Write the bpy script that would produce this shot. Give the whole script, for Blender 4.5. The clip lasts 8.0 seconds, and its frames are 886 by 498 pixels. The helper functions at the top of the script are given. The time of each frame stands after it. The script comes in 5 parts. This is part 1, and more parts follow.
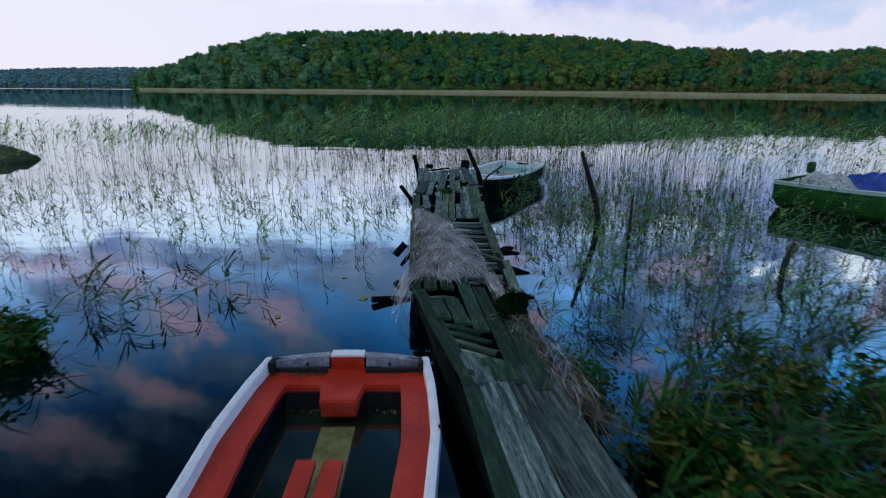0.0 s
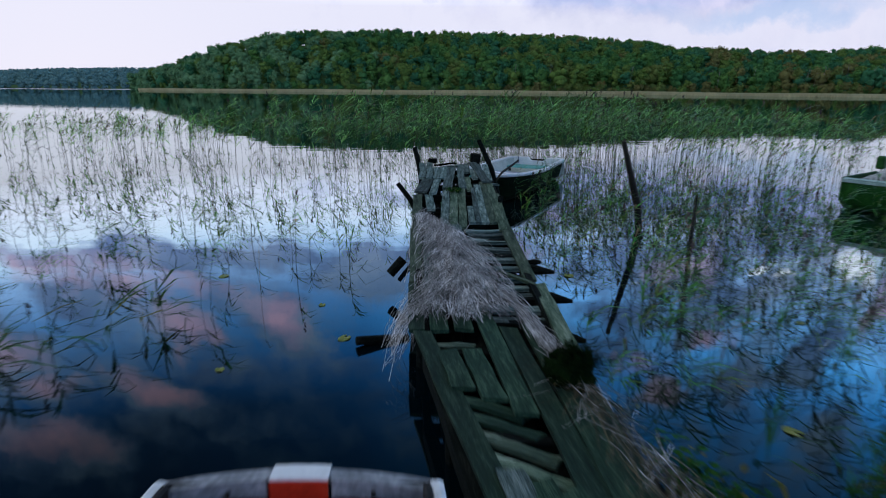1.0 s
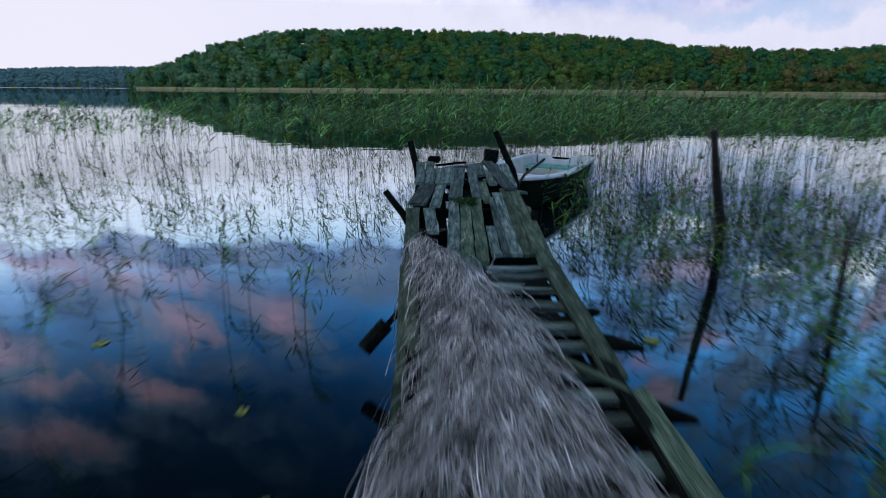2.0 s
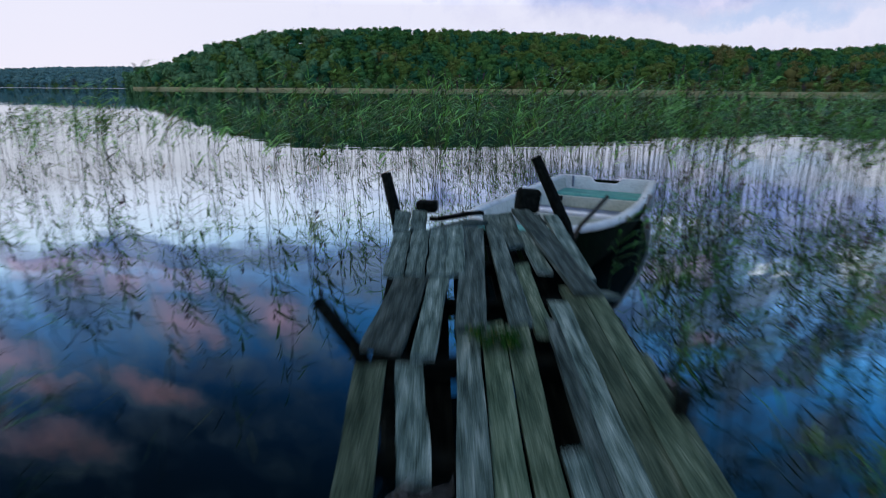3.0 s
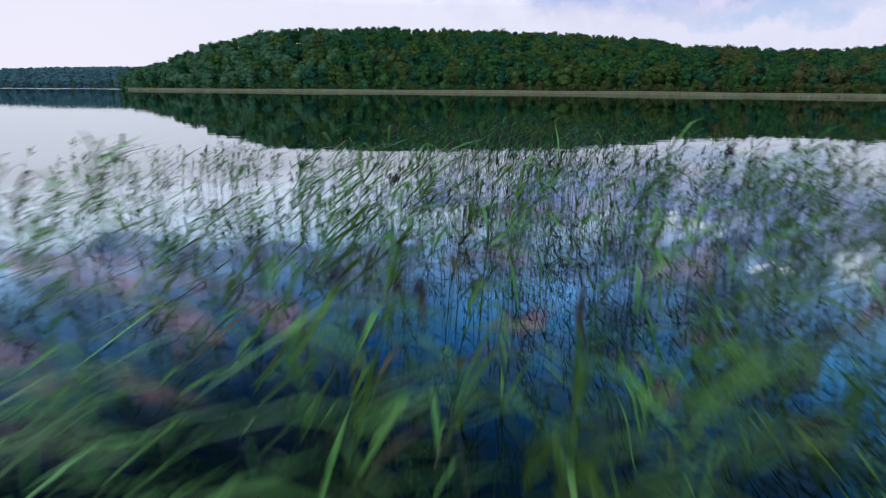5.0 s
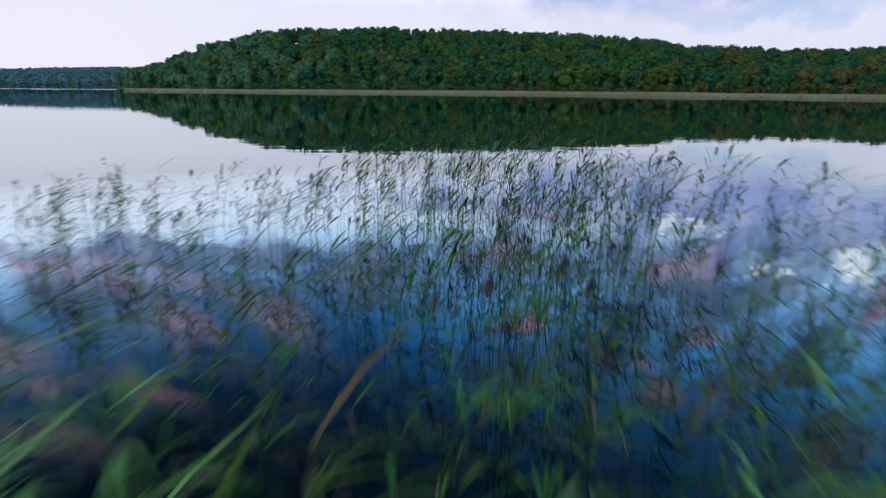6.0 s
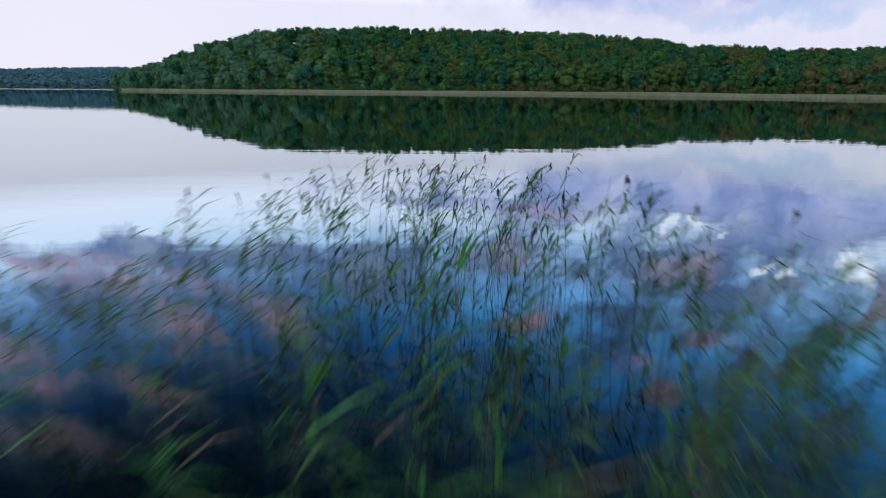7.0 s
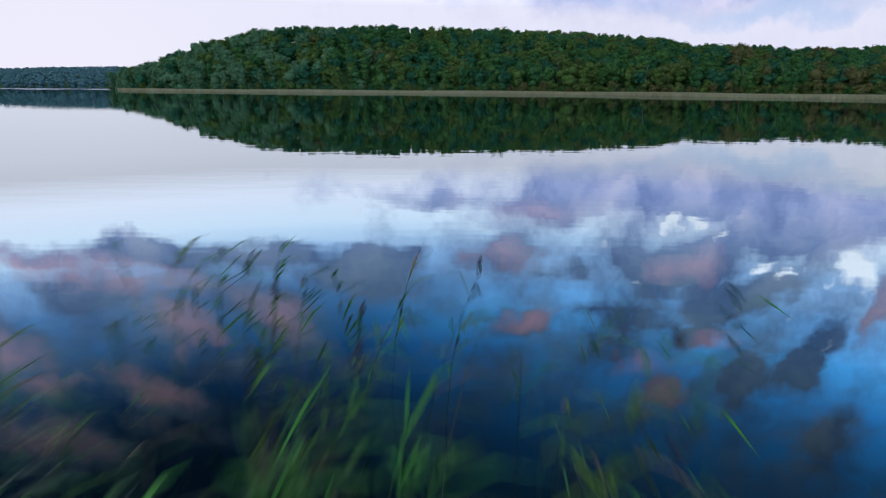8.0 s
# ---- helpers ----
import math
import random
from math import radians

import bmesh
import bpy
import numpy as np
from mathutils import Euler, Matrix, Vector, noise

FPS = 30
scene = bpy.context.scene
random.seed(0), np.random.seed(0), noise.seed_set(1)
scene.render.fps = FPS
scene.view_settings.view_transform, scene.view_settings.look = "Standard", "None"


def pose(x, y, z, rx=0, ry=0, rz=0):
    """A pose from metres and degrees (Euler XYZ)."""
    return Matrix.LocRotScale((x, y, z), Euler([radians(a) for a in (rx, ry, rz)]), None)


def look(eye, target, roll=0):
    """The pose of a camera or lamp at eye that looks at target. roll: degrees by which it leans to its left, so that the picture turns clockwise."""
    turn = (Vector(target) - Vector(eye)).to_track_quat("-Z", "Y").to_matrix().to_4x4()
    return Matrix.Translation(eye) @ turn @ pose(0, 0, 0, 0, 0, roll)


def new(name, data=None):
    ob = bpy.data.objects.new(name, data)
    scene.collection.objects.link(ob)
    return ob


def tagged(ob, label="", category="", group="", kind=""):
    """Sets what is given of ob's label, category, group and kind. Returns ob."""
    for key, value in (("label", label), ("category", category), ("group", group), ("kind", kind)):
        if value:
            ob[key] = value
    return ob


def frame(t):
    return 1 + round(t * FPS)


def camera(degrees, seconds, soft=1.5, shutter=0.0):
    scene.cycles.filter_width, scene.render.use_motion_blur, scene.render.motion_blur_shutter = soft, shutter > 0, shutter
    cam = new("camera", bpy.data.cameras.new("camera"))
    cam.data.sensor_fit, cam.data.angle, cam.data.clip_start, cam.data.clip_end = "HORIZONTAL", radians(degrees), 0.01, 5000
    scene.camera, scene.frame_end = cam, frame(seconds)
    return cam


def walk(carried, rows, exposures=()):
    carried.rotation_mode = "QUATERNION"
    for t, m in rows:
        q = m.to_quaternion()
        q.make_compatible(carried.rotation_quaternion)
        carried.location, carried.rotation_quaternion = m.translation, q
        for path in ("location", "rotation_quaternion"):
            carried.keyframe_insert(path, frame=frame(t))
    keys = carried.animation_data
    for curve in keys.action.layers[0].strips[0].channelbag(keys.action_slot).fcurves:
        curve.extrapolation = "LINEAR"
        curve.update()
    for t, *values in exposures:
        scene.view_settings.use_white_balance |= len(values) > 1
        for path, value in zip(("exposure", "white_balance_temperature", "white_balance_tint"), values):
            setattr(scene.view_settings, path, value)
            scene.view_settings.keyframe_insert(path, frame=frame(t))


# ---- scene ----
cam = camera(74.0, 8.0, soft=1.05, shutter=0.75)

# seconds, x, y, z, yaw, pitch
PATH = [
    (0.0, 0.00, 0.00, 2.42, 0.00, -15.25),
    (0.5, -0.05, 0.85, 2.27, -0.01, -15.23),
    (1.0, -0.11, 1.93, 2.07, -0.03, -15.20),
    (1.5, -0.16, 3.07, 1.86, -0.02, -15.24),
    (1.7, -0.17, 3.59, 1.81, -0.03, -15.26),
    (2.8, -0.18, 7.10, 1.72, -0.08, -15.28),
    (3.0, -0.18, 7.84, 1.71, -0.10, -15.26),
    (3.5, -0.20, 9.72, 1.76, -0.12, -15.25),
    (4.0, -0.22, 11.50, 1.98, -0.11, -15.25),
    (4.5, -0.12, 13.50, 2.22, -0.10, -15.27),
    (6.0, 0.70, 20.30, 2.50, -0.03, -15.24),
    (6.5, 1.00, 22.85, 2.54, 0.01, -15.23),
    (7.0, 1.30, 25.50, 2.57, 0.05, -15.23),
    (7.5, 1.55, 28.30, 2.60, 0.09, -15.24),
    (8.0, 1.72, 31.30, 2.63, 0.10, -15.26),
]
ROLL = 0.35
walk(cam, [(t, pose(x, y, z, 90 + pitch, 0, yaw) @ pose(0, 0, 0, 0, 0, ROLL)) for t, x, y, z, yaw, pitch in PATH])

# ---- world: dusk sky with broken cloud, brightest low in the north-west ----
SUN_AZ = radians(-32)      # to the left of +y
SUN_EL = radians(12)


# clouds over the lake: bearing and height (tangents), half width, half height, tilt, strength
BANK_LEFT = [(-0.483, 0.280, 0.240, 0.048, -4, 1.15), (-0.303, 0.274, 0.179, 0.048, 0, 1.25), (-0.145, 0.309, 0.121, 0.055, -6, 1.70), (-0.734, 0.287, 0.110, 0.040, 5, 0.90), (-0.303, 0.418, 0.108, 0.065, 30, 1.50), (-0.782, 0.495, 0.116, 0.064, 0, 1.30), (-0.552, 0.551, 0.123, 0.050, 22, 1.50), (-0.719, 0.564, 0.086, 0.046, 0, 1.40), (-0.739, 0.681, 0.121, 0.064, 0, 1.20), (-0.405, 0.521, 0.085, 0.038, 10, 0.80), (-0.172, 0.502, 0.079, 0.037, 0, 0.35), (-0.067, 0.626, 0.130, 0.052, -15, 0.35), (-0.640, 0.360, 0.170, 0.056, 0, 1.00), (-0.470, 0.430, 0.120, 0.050, 20, 1.00), (-0.550, 0.414, 0.392, 0.272, 0, 0.34)]
BANK_RIGHT = [(0.383, 0.164, 0.319, 0.059, 0, 1.30), (0.005, 0.176, 0.136, 0.028, 6, 0.80), (0.167, 0.195, 0.093, 0.045, 10, 1.00), (0.096, 0.287, 0.075, 0.044, -20, 1.00), (0.228, 0.322, 0.086, 0.048, 0, 1.00), (0.407, 0.300, 0.120, 0.053, -8, 1.50), (0.635, 0.222, 0.206, 0.077, -5, 1.50), (0.525, 0.353, 0.132, 0.052, -12, 1.50), (0.669, 0.485, 0.063, 0.112, 40, 0.90), (0.451, 0.332, 0.475, 0.297, 0, 0.62), (0.543, 0.486, 0.346, 0.243, 0, 0.50)]
BANK_HIGH = [(0.569, 0.520, 0.100, 0.065, -20, 0.90), (0.152, 0.415, 0.093, 0.040, -8, 0.90), (0.284, 0.398, 0.072, 0.047, 0, 0.80), (0.463, 0.430, 0.088, 0.047, -15, 1.00), (0.393, 0.557, 0.064, 0.066, 0, 0.80), (0.124, 0.500, 0.084, 0.047, 0, 0.70), (0.782, 0.394, 0.046, 0.084, 0, 0.90), (0.749, 0.639, 0.098, 0.075, -30, 0.70), (0.457, 0.654, 0.098, 0.063, 0, 0.60), (0.721, 0.728, 0.166, 0.059, 0, 0.60), (0.020, 0.682, 0.060, 0.057, 0, 0.60), (0.299, 0.744, 0.111, 0.052, 0, 0.50)]
OPENINGS = [(0.420, 0.216, 0.015, 0.016, 0, 1.60), (0.466, 0.243, 0.026, 0.014, -30, 0.90), (0.567, 0.294, 0.029, 0.016, -5, 1.50), (0.622, 0.311, 0.021, 0.014, 0, 1.30), (0.739, 0.330, 0.034, 0.048, 0, 1.70), (0.696, 0.341, 0.021, 0.018, 0, 0.80), (0.608, 0.395, 0.038, 0.026, -25, 0.55), (0.687, 0.468, 0.057, 0.027, -35, 0.50), (0.300, 0.270, 0.041, 0.015, 10, 0.60), (-0.161, 0.192, 0.040, 0.014, 0, 0.70), (0.065, 0.235, 0.060, 0.018, 5, 0.60), (0.342, 0.348, 0.028, 0.013, 0, 0.50)]
PINK_TOPS = [(-0.302, 0.407, 0.072, 0.039, 30, 1.00), (-0.546, 0.545, 0.085, 0.030, 22, 1.00), (-0.729, 0.559, 0.064, 0.030, 0, 1.00), (-0.738, 0.674, 0.088, 0.044, 0, 0.80), (-0.745, 0.310, 0.110, 0.040, 0, 1.00), (-0.560, 0.335, 0.120, 0.032, 6, 0.90), (-0.470, 0.430, 0.080, 0.032, 20, 0.80), (-0.782, 0.495, 0.063, 0.035, 0, 0.80), (0.152, 0.200, 0.059, 0.025, 0, 0.60), (0.096, 0.287, 0.045, 0.026, 0, 0.60), (0.151, 0.412, 0.067, 0.020, -8, 1.00), (0.501, 0.441, 0.057, 0.023, -15, 1.00), (0.365, 0.493, 0.042, 0.021, -15, 0.90), (0.783, 0.400, 0.036, 0.061, 0, 0.70), (0.428, 0.300, 0.050, 0.026, 0, 0.50), (0.393, 0.557, 0.043, 0.042, 0, 0.50)]
STREAKS = [(0.522, 0.121, 0.182, 0.015, 0, 0.90), (0.312, 0.130, 0.115, 0.010, 0, 0.40), (0.728, 0.147, 0.106, 0.016, 0, 0.70)]
# colour by height: open sky, the shaded side of the clouds, and the sunset tint on them
CLEAR = [(0.000, (0.790, 0.800, 0.965)), (0.125, (0.790, 0.800, 0.965)), (0.169, (1.206, 1.295, 1.627)), (0.211, (1.213, 1.465, 1.878)), (0.239, (0.953, 1.345, 1.922)), (0.267, (0.560, 1.020, 1.850)), (0.317, (0.177, 0.500, 1.157)), (0.371, (0.057, 0.330, 0.888)), (0.423, (0.019, 0.175, 0.563)), (0.488, (0.008, 0.076, 0.239)), (0.549, (0.004, 0.037, 0.117)), (0.611, (0.002, 0.019, 0.048)), (0.800, (0.240, 0.300, 0.400)), (1.000, (0.360, 0.420, 0.500))]
CLOUD = [(0.000, (0.500, 0.530, 0.760)), (0.105, (0.500, 0.520, 0.760)), (0.159, (0.502, 0.594, 1.038)), (0.225, (0.334, 0.475, 0.872)), (0.271, (0.259, 0.410, 0.749)), (0.317, (0.197, 0.356, 0.680)), (0.371, (0.168, 0.314, 0.580)), (0.423, (0.130, 0.240, 0.431)), (0.488, (0.080, 0.150, 0.262)), (0.549, (0.048, 0.097, 0.165)), (0.611, (0.025, 0.048, 0.088)), (0.800, (0.240, 0.280, 0.340))]
SUNSET = [(0.159, (0.847, 0.714, 1.038)), (0.271, (0.889, 0.664, 0.965)), (0.371, (0.750, 0.515, 0.777)), (0.480, (0.415, 0.282, 0.374)), (0.556, (0.119, 0.098, 0.142)), (0.611, (0.041, 0.038, 0.058))]


def make_world():
    world = bpy.data.worlds.new("dusk_sky")
    scene.world = world
    world.use_nodes = True
    nt = world.node_tree
    nt.nodes.clear()
    N, L = nt.nodes.new, nt.links.new
    out, bg = N("ShaderNodeOutputWorld"), N("ShaderNodeBackground")
    tc, sep = N("ShaderNodeTexCoord"), N("ShaderNodeSeparateXYZ")
    L(tc.outputs["Generated"], sep.inputs[0])

    def math_node(op, a, b=None, clamp=False):
        n = N("ShaderNodeMath")
        n.operation, n.use_clamp = op, clamp
        for i, v in enumerate((a, b)):
            if v is None:
                continue
            if isinstance(v, (int, float)):
                n.inputs[i].default_value = v
            else:
                L(v, n.inputs[i])
        return n.outputs[0]

    def ramp(fac, stops):
        n = N("ShaderNodeValToRGB")
        e = n.color_ramp.elements
        while len(e) < len(stops):
            e.new(0.5)
        for el, (p, c) in zip(e, stops):
            el.position = p
            el.color = (*c, 1) if isinstance(c, tuple) else (c, c, c, 1)
        L(fac, n.inputs[0])
        return n.outputs[0]

    def mix(fac, a, b, kind="MIX"):
        n = N("ShaderNodeMixRGB")
        n.blend_type = kind
        for i, v in enumerate((fac, a, b)):
            if isinstance(v, float):
                n.inputs[i].default_value = v
            elif isinstance(v, tuple):
                n.inputs[i].default_value = (*v, 1)
            else:
                L(v, n.inputs[i])
        return n.outputs[0]

    def noise_fac(vec, scale, detail, rough=0.55, colour=False):
        n = N("ShaderNodeTexNoise")
        n.inputs["Scale"].default_value, n.inputs["Detail"].default_value, n.inputs["Roughness"].default_value = scale, detail, rough
        L(vec, n.inputs["Vector"])
        return n.outputs["Color" if colour else "Fac"]

    z = math_node("MAXIMUM", sep.outputs[2], 0.0)
    # the sky over the lake, as bearing and height tangents
    ahead = math_node("MAXIMUM", sep.outputs[1], 0.08)
    comb = N("ShaderNodeCombineXYZ")
    L(math_node("DIVIDE", sep.outputs[0], ahead), comb.inputs[0]), L(math_node("DIVIDE", z, ahead), comb.inputs[1])
    flat = comb.outputs[0]
    # ragged edges: the place is shaken by two scales of noise
    shake = noise_fac(flat, 6.0, 6, 0.6, True)
    off, sc, add = N("ShaderNodeVectorMath"), N("ShaderNodeVectorMath"), N("ShaderNodeVectorMath")
    off.operation, sc.operation, add.operation = "SUBTRACT", "MULTIPLY", "ADD"
    off.inputs[1].default_value, sc.inputs[1].default_value = (0.5, 0.5, 0.5), (0.22, 0.15, 0.0)
    L(shake, off.inputs[0]), L(off.outputs[0], sc.inputs[0]), L(sc.outputs[0], add.inputs[0]), L(flat, add.inputs[1])
    ragged = add.outputs[0]
    wisp = math_node("ADD", math_node("MULTIPLY", noise_fac(flat, 10.0, 9, 0.62), 0.6), math_node("MULTIPLY", noise_fac(ragged, 5.0, 6, 0.6), 0.4))

    def blots(spots):
        """The highest of a set of soft tilted ellipses: bearing, height, half width, half height, tilt, strength."""
        field = None
        for x, y, rx, ry, tilt, strength in spots:
            mp, ln = N("ShaderNodeMapping"), N("ShaderNodeVectorMath")
            mp.vector_type, ln.operation = "TEXTURE", "LENGTH"
            mp.inputs["Location"].default_value = (x, y, 0)
            mp.inputs["Rotation"].default_value = (0, 0, radians(tilt))
            mp.inputs["Scale"].default_value = (rx * 1.3, ry * 1.3, 1)
            L(ragged, mp.inputs[0]), L(mp.outputs[0], ln.inputs[0])
            v = math_node("MULTIPLY", math_node("SUBTRACT", 1.0, ln.outputs["Value"]), strength)
            field = v if field is None else math_node("MAXIMUM", field, v)
        return field

    clear = ramp(z, CLEAR)
    cloud = ramp(z, CLOUD)
    # paler blue to the right of the lake, darker to the left
    east = ramp(math_node("ADD", sep.outputs[0], 0.25), [(0.12, 0.0), (0.50, 1.0)])
    high = ramp(z, [(0.26, 0.0), (0.36, 1.0), (0.64, 1.0), (0.75, 0.0)])
    clear = mix(math_node("MULTIPLY", east, high), clear, mix(1.0, clear, (3.6, 3.3, 2.9), "MULTIPLY"))
    west = ramp(math_node("MULTIPLY", sep.outputs[0], -1.0), [(0.08, 0.0), (0.40, 1.0)])
    high = ramp(z, [(0.36, 0.0), (0.48, 1.0), (0.64, 1.0), (0.75, 0.0)])
    clear = mix(math_node("MULTIPLY", west, high), clear, mix(1.0, clear, (0.5, 0.42, 0.40), "MULTIPLY"))
    # relief and sunset tint of the clouds
    relief = noise_fac(ragged, 8.0, 8)
    cloud = mix(1.0, cloud, ramp(relief, [(0.36, (0.58, 0.66, 0.80)), (0.50, (0.95, 0.97, 1.0)), (0.64, (1.42, 1.26, 1.12))]), "MULTIPLY")
    pink = ramp(math_node("ADD", blots(PINK_TOPS), math_node("MULTIPLY", math_node("SUBTRACT", wisp, 0.5), 2.4)), [(0.0, 0.0), (0.9, 0.9)])
    cloud = mix(pink, cloud, ramp(z, SUNSET))
    # cover: the banks over the lake, and broken cloud on a flat layer elsewhere
    low = N("ShaderNodeSeparateXYZ")
    L(ragged, low.inputs[0])
    over = math_node("MAXIMUM", math_node("MAXIMUM", math_node("SUBTRACT", blots(BANK_LEFT), ramp(low.outputs[1], [(0.185, 1.3), (0.285, 0.0)])), blots(BANK_RIGHT)), blots(BANK_HIGH))
    over = ramp(math_node("ADD", over, math_node("MULTIPLY", math_node("SUBTRACT", wisp, 0.5), 2.3)), [(0.0, 0.0), (0.62, 1.0)])
    over = math_node("MULTIPLY", over, ramp(z, [(0.09, 0.30), (0.145, 1.0)]))
    zz = math_node("ADD", z, 0.28)
    comb = N("ShaderNodeCombineXYZ")
    L(math_node("DIVIDE", sep.outputs[0], zz), comb.inputs[0]), L(math_node("DIVIDE", sep.outputs[1], zz), comb.inputs[1])
    broken = ramp(noise_fac(comb.outputs[0], 4.7, 9, 0.58), [(0.44, 0.0), (0.59, 0.9)])
    broken = math_node("MULTIPLY", broken, ramp(z, [(0.0, 0.15), (0.25, 0.6), (0.62, 1.0), (0.80, 0.3)]))
    front = math_node("MULTIPLY", ramp(sep.outputs[1], [(0.30, 0.0), (0.50, 1.0)]), ramp(z, [(0.64, 1.0), (0.72, 0.0)]))
    cover = mix(front, broken, over)
    sky = mix(cover, clear, cloud)
    # pale blue streak and white cloud low on the right
    sky = mix(math_node("MULTIPLY", ramp(math_node("ADD", blots(STREAKS), math_node("MULTIPLY", math_node("SUBTRACT", wisp, 0.5), 1.2)), [(0.0, 0.0), (0.6, 1.0)]), 0.62), sky, (0.42, 0.58, 0.88))
    sky = mix(math_node("MULTIPLY", west, high), sky, mix(1.0, sky, (0.70, 0.68, 0.66), "MULTIPLY"))
    # bright openings
    gaps = ramp(math_node("ADD", blots(OPENINGS), math_node("MULTIPLY", math_node("SUBTRACT", wisp, 0.5), 1.3)), [(0.42, 0.0), (1.15, 1.0)])
    sky = mix(math_node("MULTIPLY", gaps, front), sky, ramp(z, [(0.20, (1.25, 1.35, 1.6)), (0.30, (2.1, 2.35, 2.8)), (0.45, (0.7, 1.2, 1.8))]))
    nish = N("ShaderNodeTexSky")
    nish.sky_type, nish.sun_disc = "NISHITA", False
    nish.sun_elevation, nish.sun_rotation = SUN_EL, SUN_AZ
    both = mix(0.001, sky, nish.outputs[0], "ADD")
    L(both, bg.inputs[0])
    bg.inputs[1].default_value = 1.0
    L(bg.outputs[0], out.inputs[0])


make_world()
lamp = bpy.data.lights.new("sun", "SUN")
lamp.energy, lamp.angle, lamp.color = 0.65, radians(40), (0.98, 1.0, 1.0)
sun = new("sun", lamp)
sun.matrix_world = look((-60, -14, 80), (0, 0, 0))
scene.view_settings.exposure = 0.0


# ---- materials ----
def material(name, colours, rough=0.6, scale=8.0, fine=60.0, bump=0.3, stretch=(1, 1, 1), metal=0.0, spec=0.2, island=0.0, objrand=0.0, dist=0.01, translucent=0.0, coords="Object"):
    """Two scales of noise run through a colour ramp, with fine relief."""
    m = bpy.data.materials.new(name)
    m.use_nodes = True
    nt = m.node_tree
    N, L = nt.nodes.new, nt.links.new
    b = nt.nodes["Principled BSDF"]
    tc, mp = N("ShaderNodeTexCoord"), N("ShaderNodeMapping")
    mp.inputs["Scale"].default_value = stretch
    L(tc.outputs[coords], mp.inputs[0])
    a, f = N("ShaderNodeTexNoise"), N("ShaderNodeTexNoise")
    a.inputs["Scale"].default_value, a.inputs["Detail"].default_value = scale, 4
    f.inputs["Scale"].default_value, f.inputs["Detail"].default_value = fine, 5
    L(mp.outputs[0], a.inputs["Vector"]), L(mp.outputs[0], f.inputs["Vector"])
    mixn = N("ShaderNodeMath")
    mixn.operation = "MULTIPLY_ADD"
    mixn.inputs[1].default_value = 0.45
    L(f.outputs["Fac"], mixn.inputs[0])
    half = N("ShaderNodeMath")
    half.operation = "MULTIPLY"
    half.inputs[1].default_value = 0.55
    L(a.outputs["Fac"], half.inputs[0]), L(half.outputs[0], mixn.inputs[2])
    r = N("ShaderNodeValToRGB")
    e = r.color_ramp.elements
    while len(e) < len(colours):
        e.new(0.5)
    for i, (el, c) in enumerate(zip(e, colours)):
        el.position = 0.32 + 0.36 * i / max(1, len(colours) - 1)
        el.color = (*c, 1)
    L(mixn.outputs[0], r.inputs[0])
    col = r.outputs[0]
    for amount, src in ((island, "g"), (objrand, "o")):
        if amount:
            g = N("ShaderNodeNewGeometry") if src == "g" else N("ShaderNodeObjectInfo")
            hv, mm = N("ShaderNodeHueSaturation"), N("ShaderNodeMapRange")
            mm.inputs["To Min"].default_value, mm.inputs["To Max"].default_value = 1 - amount, 1 + amount
            L(g.outputs["Random Per Island" if src == "g" else "Random"], mm.inputs["Value"])
            L(mm.outputs[0], hv.inputs["Value"]), L(col, hv.inputs["Color"])
            col = hv.outputs[0]
    L(col, b.inputs["Base Color"])
    b.inputs["Roughness"].default_value, b.inputs["Metallic"].default_value = rough, metal
    b.inputs["Specular IOR Level"].default_value = spec
    if bump:
        bp = N("ShaderNodeBump")
        bp.inputs["Strength"].default_value, bp.inputs["Distance"].default_value = bump, dist
        L(mixn.outputs[0], bp.inputs["Height"]), L(bp.outputs[0], b.inputs["Normal"])
    if translucent:
        tr, ms = N("ShaderNodeBsdfTranslucent"), N("ShaderNodeMixShader")
        ms.inputs[0].default_value = translucent
        L(col, tr.inputs[0]), L(b.outputs[0], ms.inputs[1]), L(tr.outputs[0], ms.inputs[2])
        L(ms.outputs[0], nt.nodes["Material Output"].inputs[0])
    return m


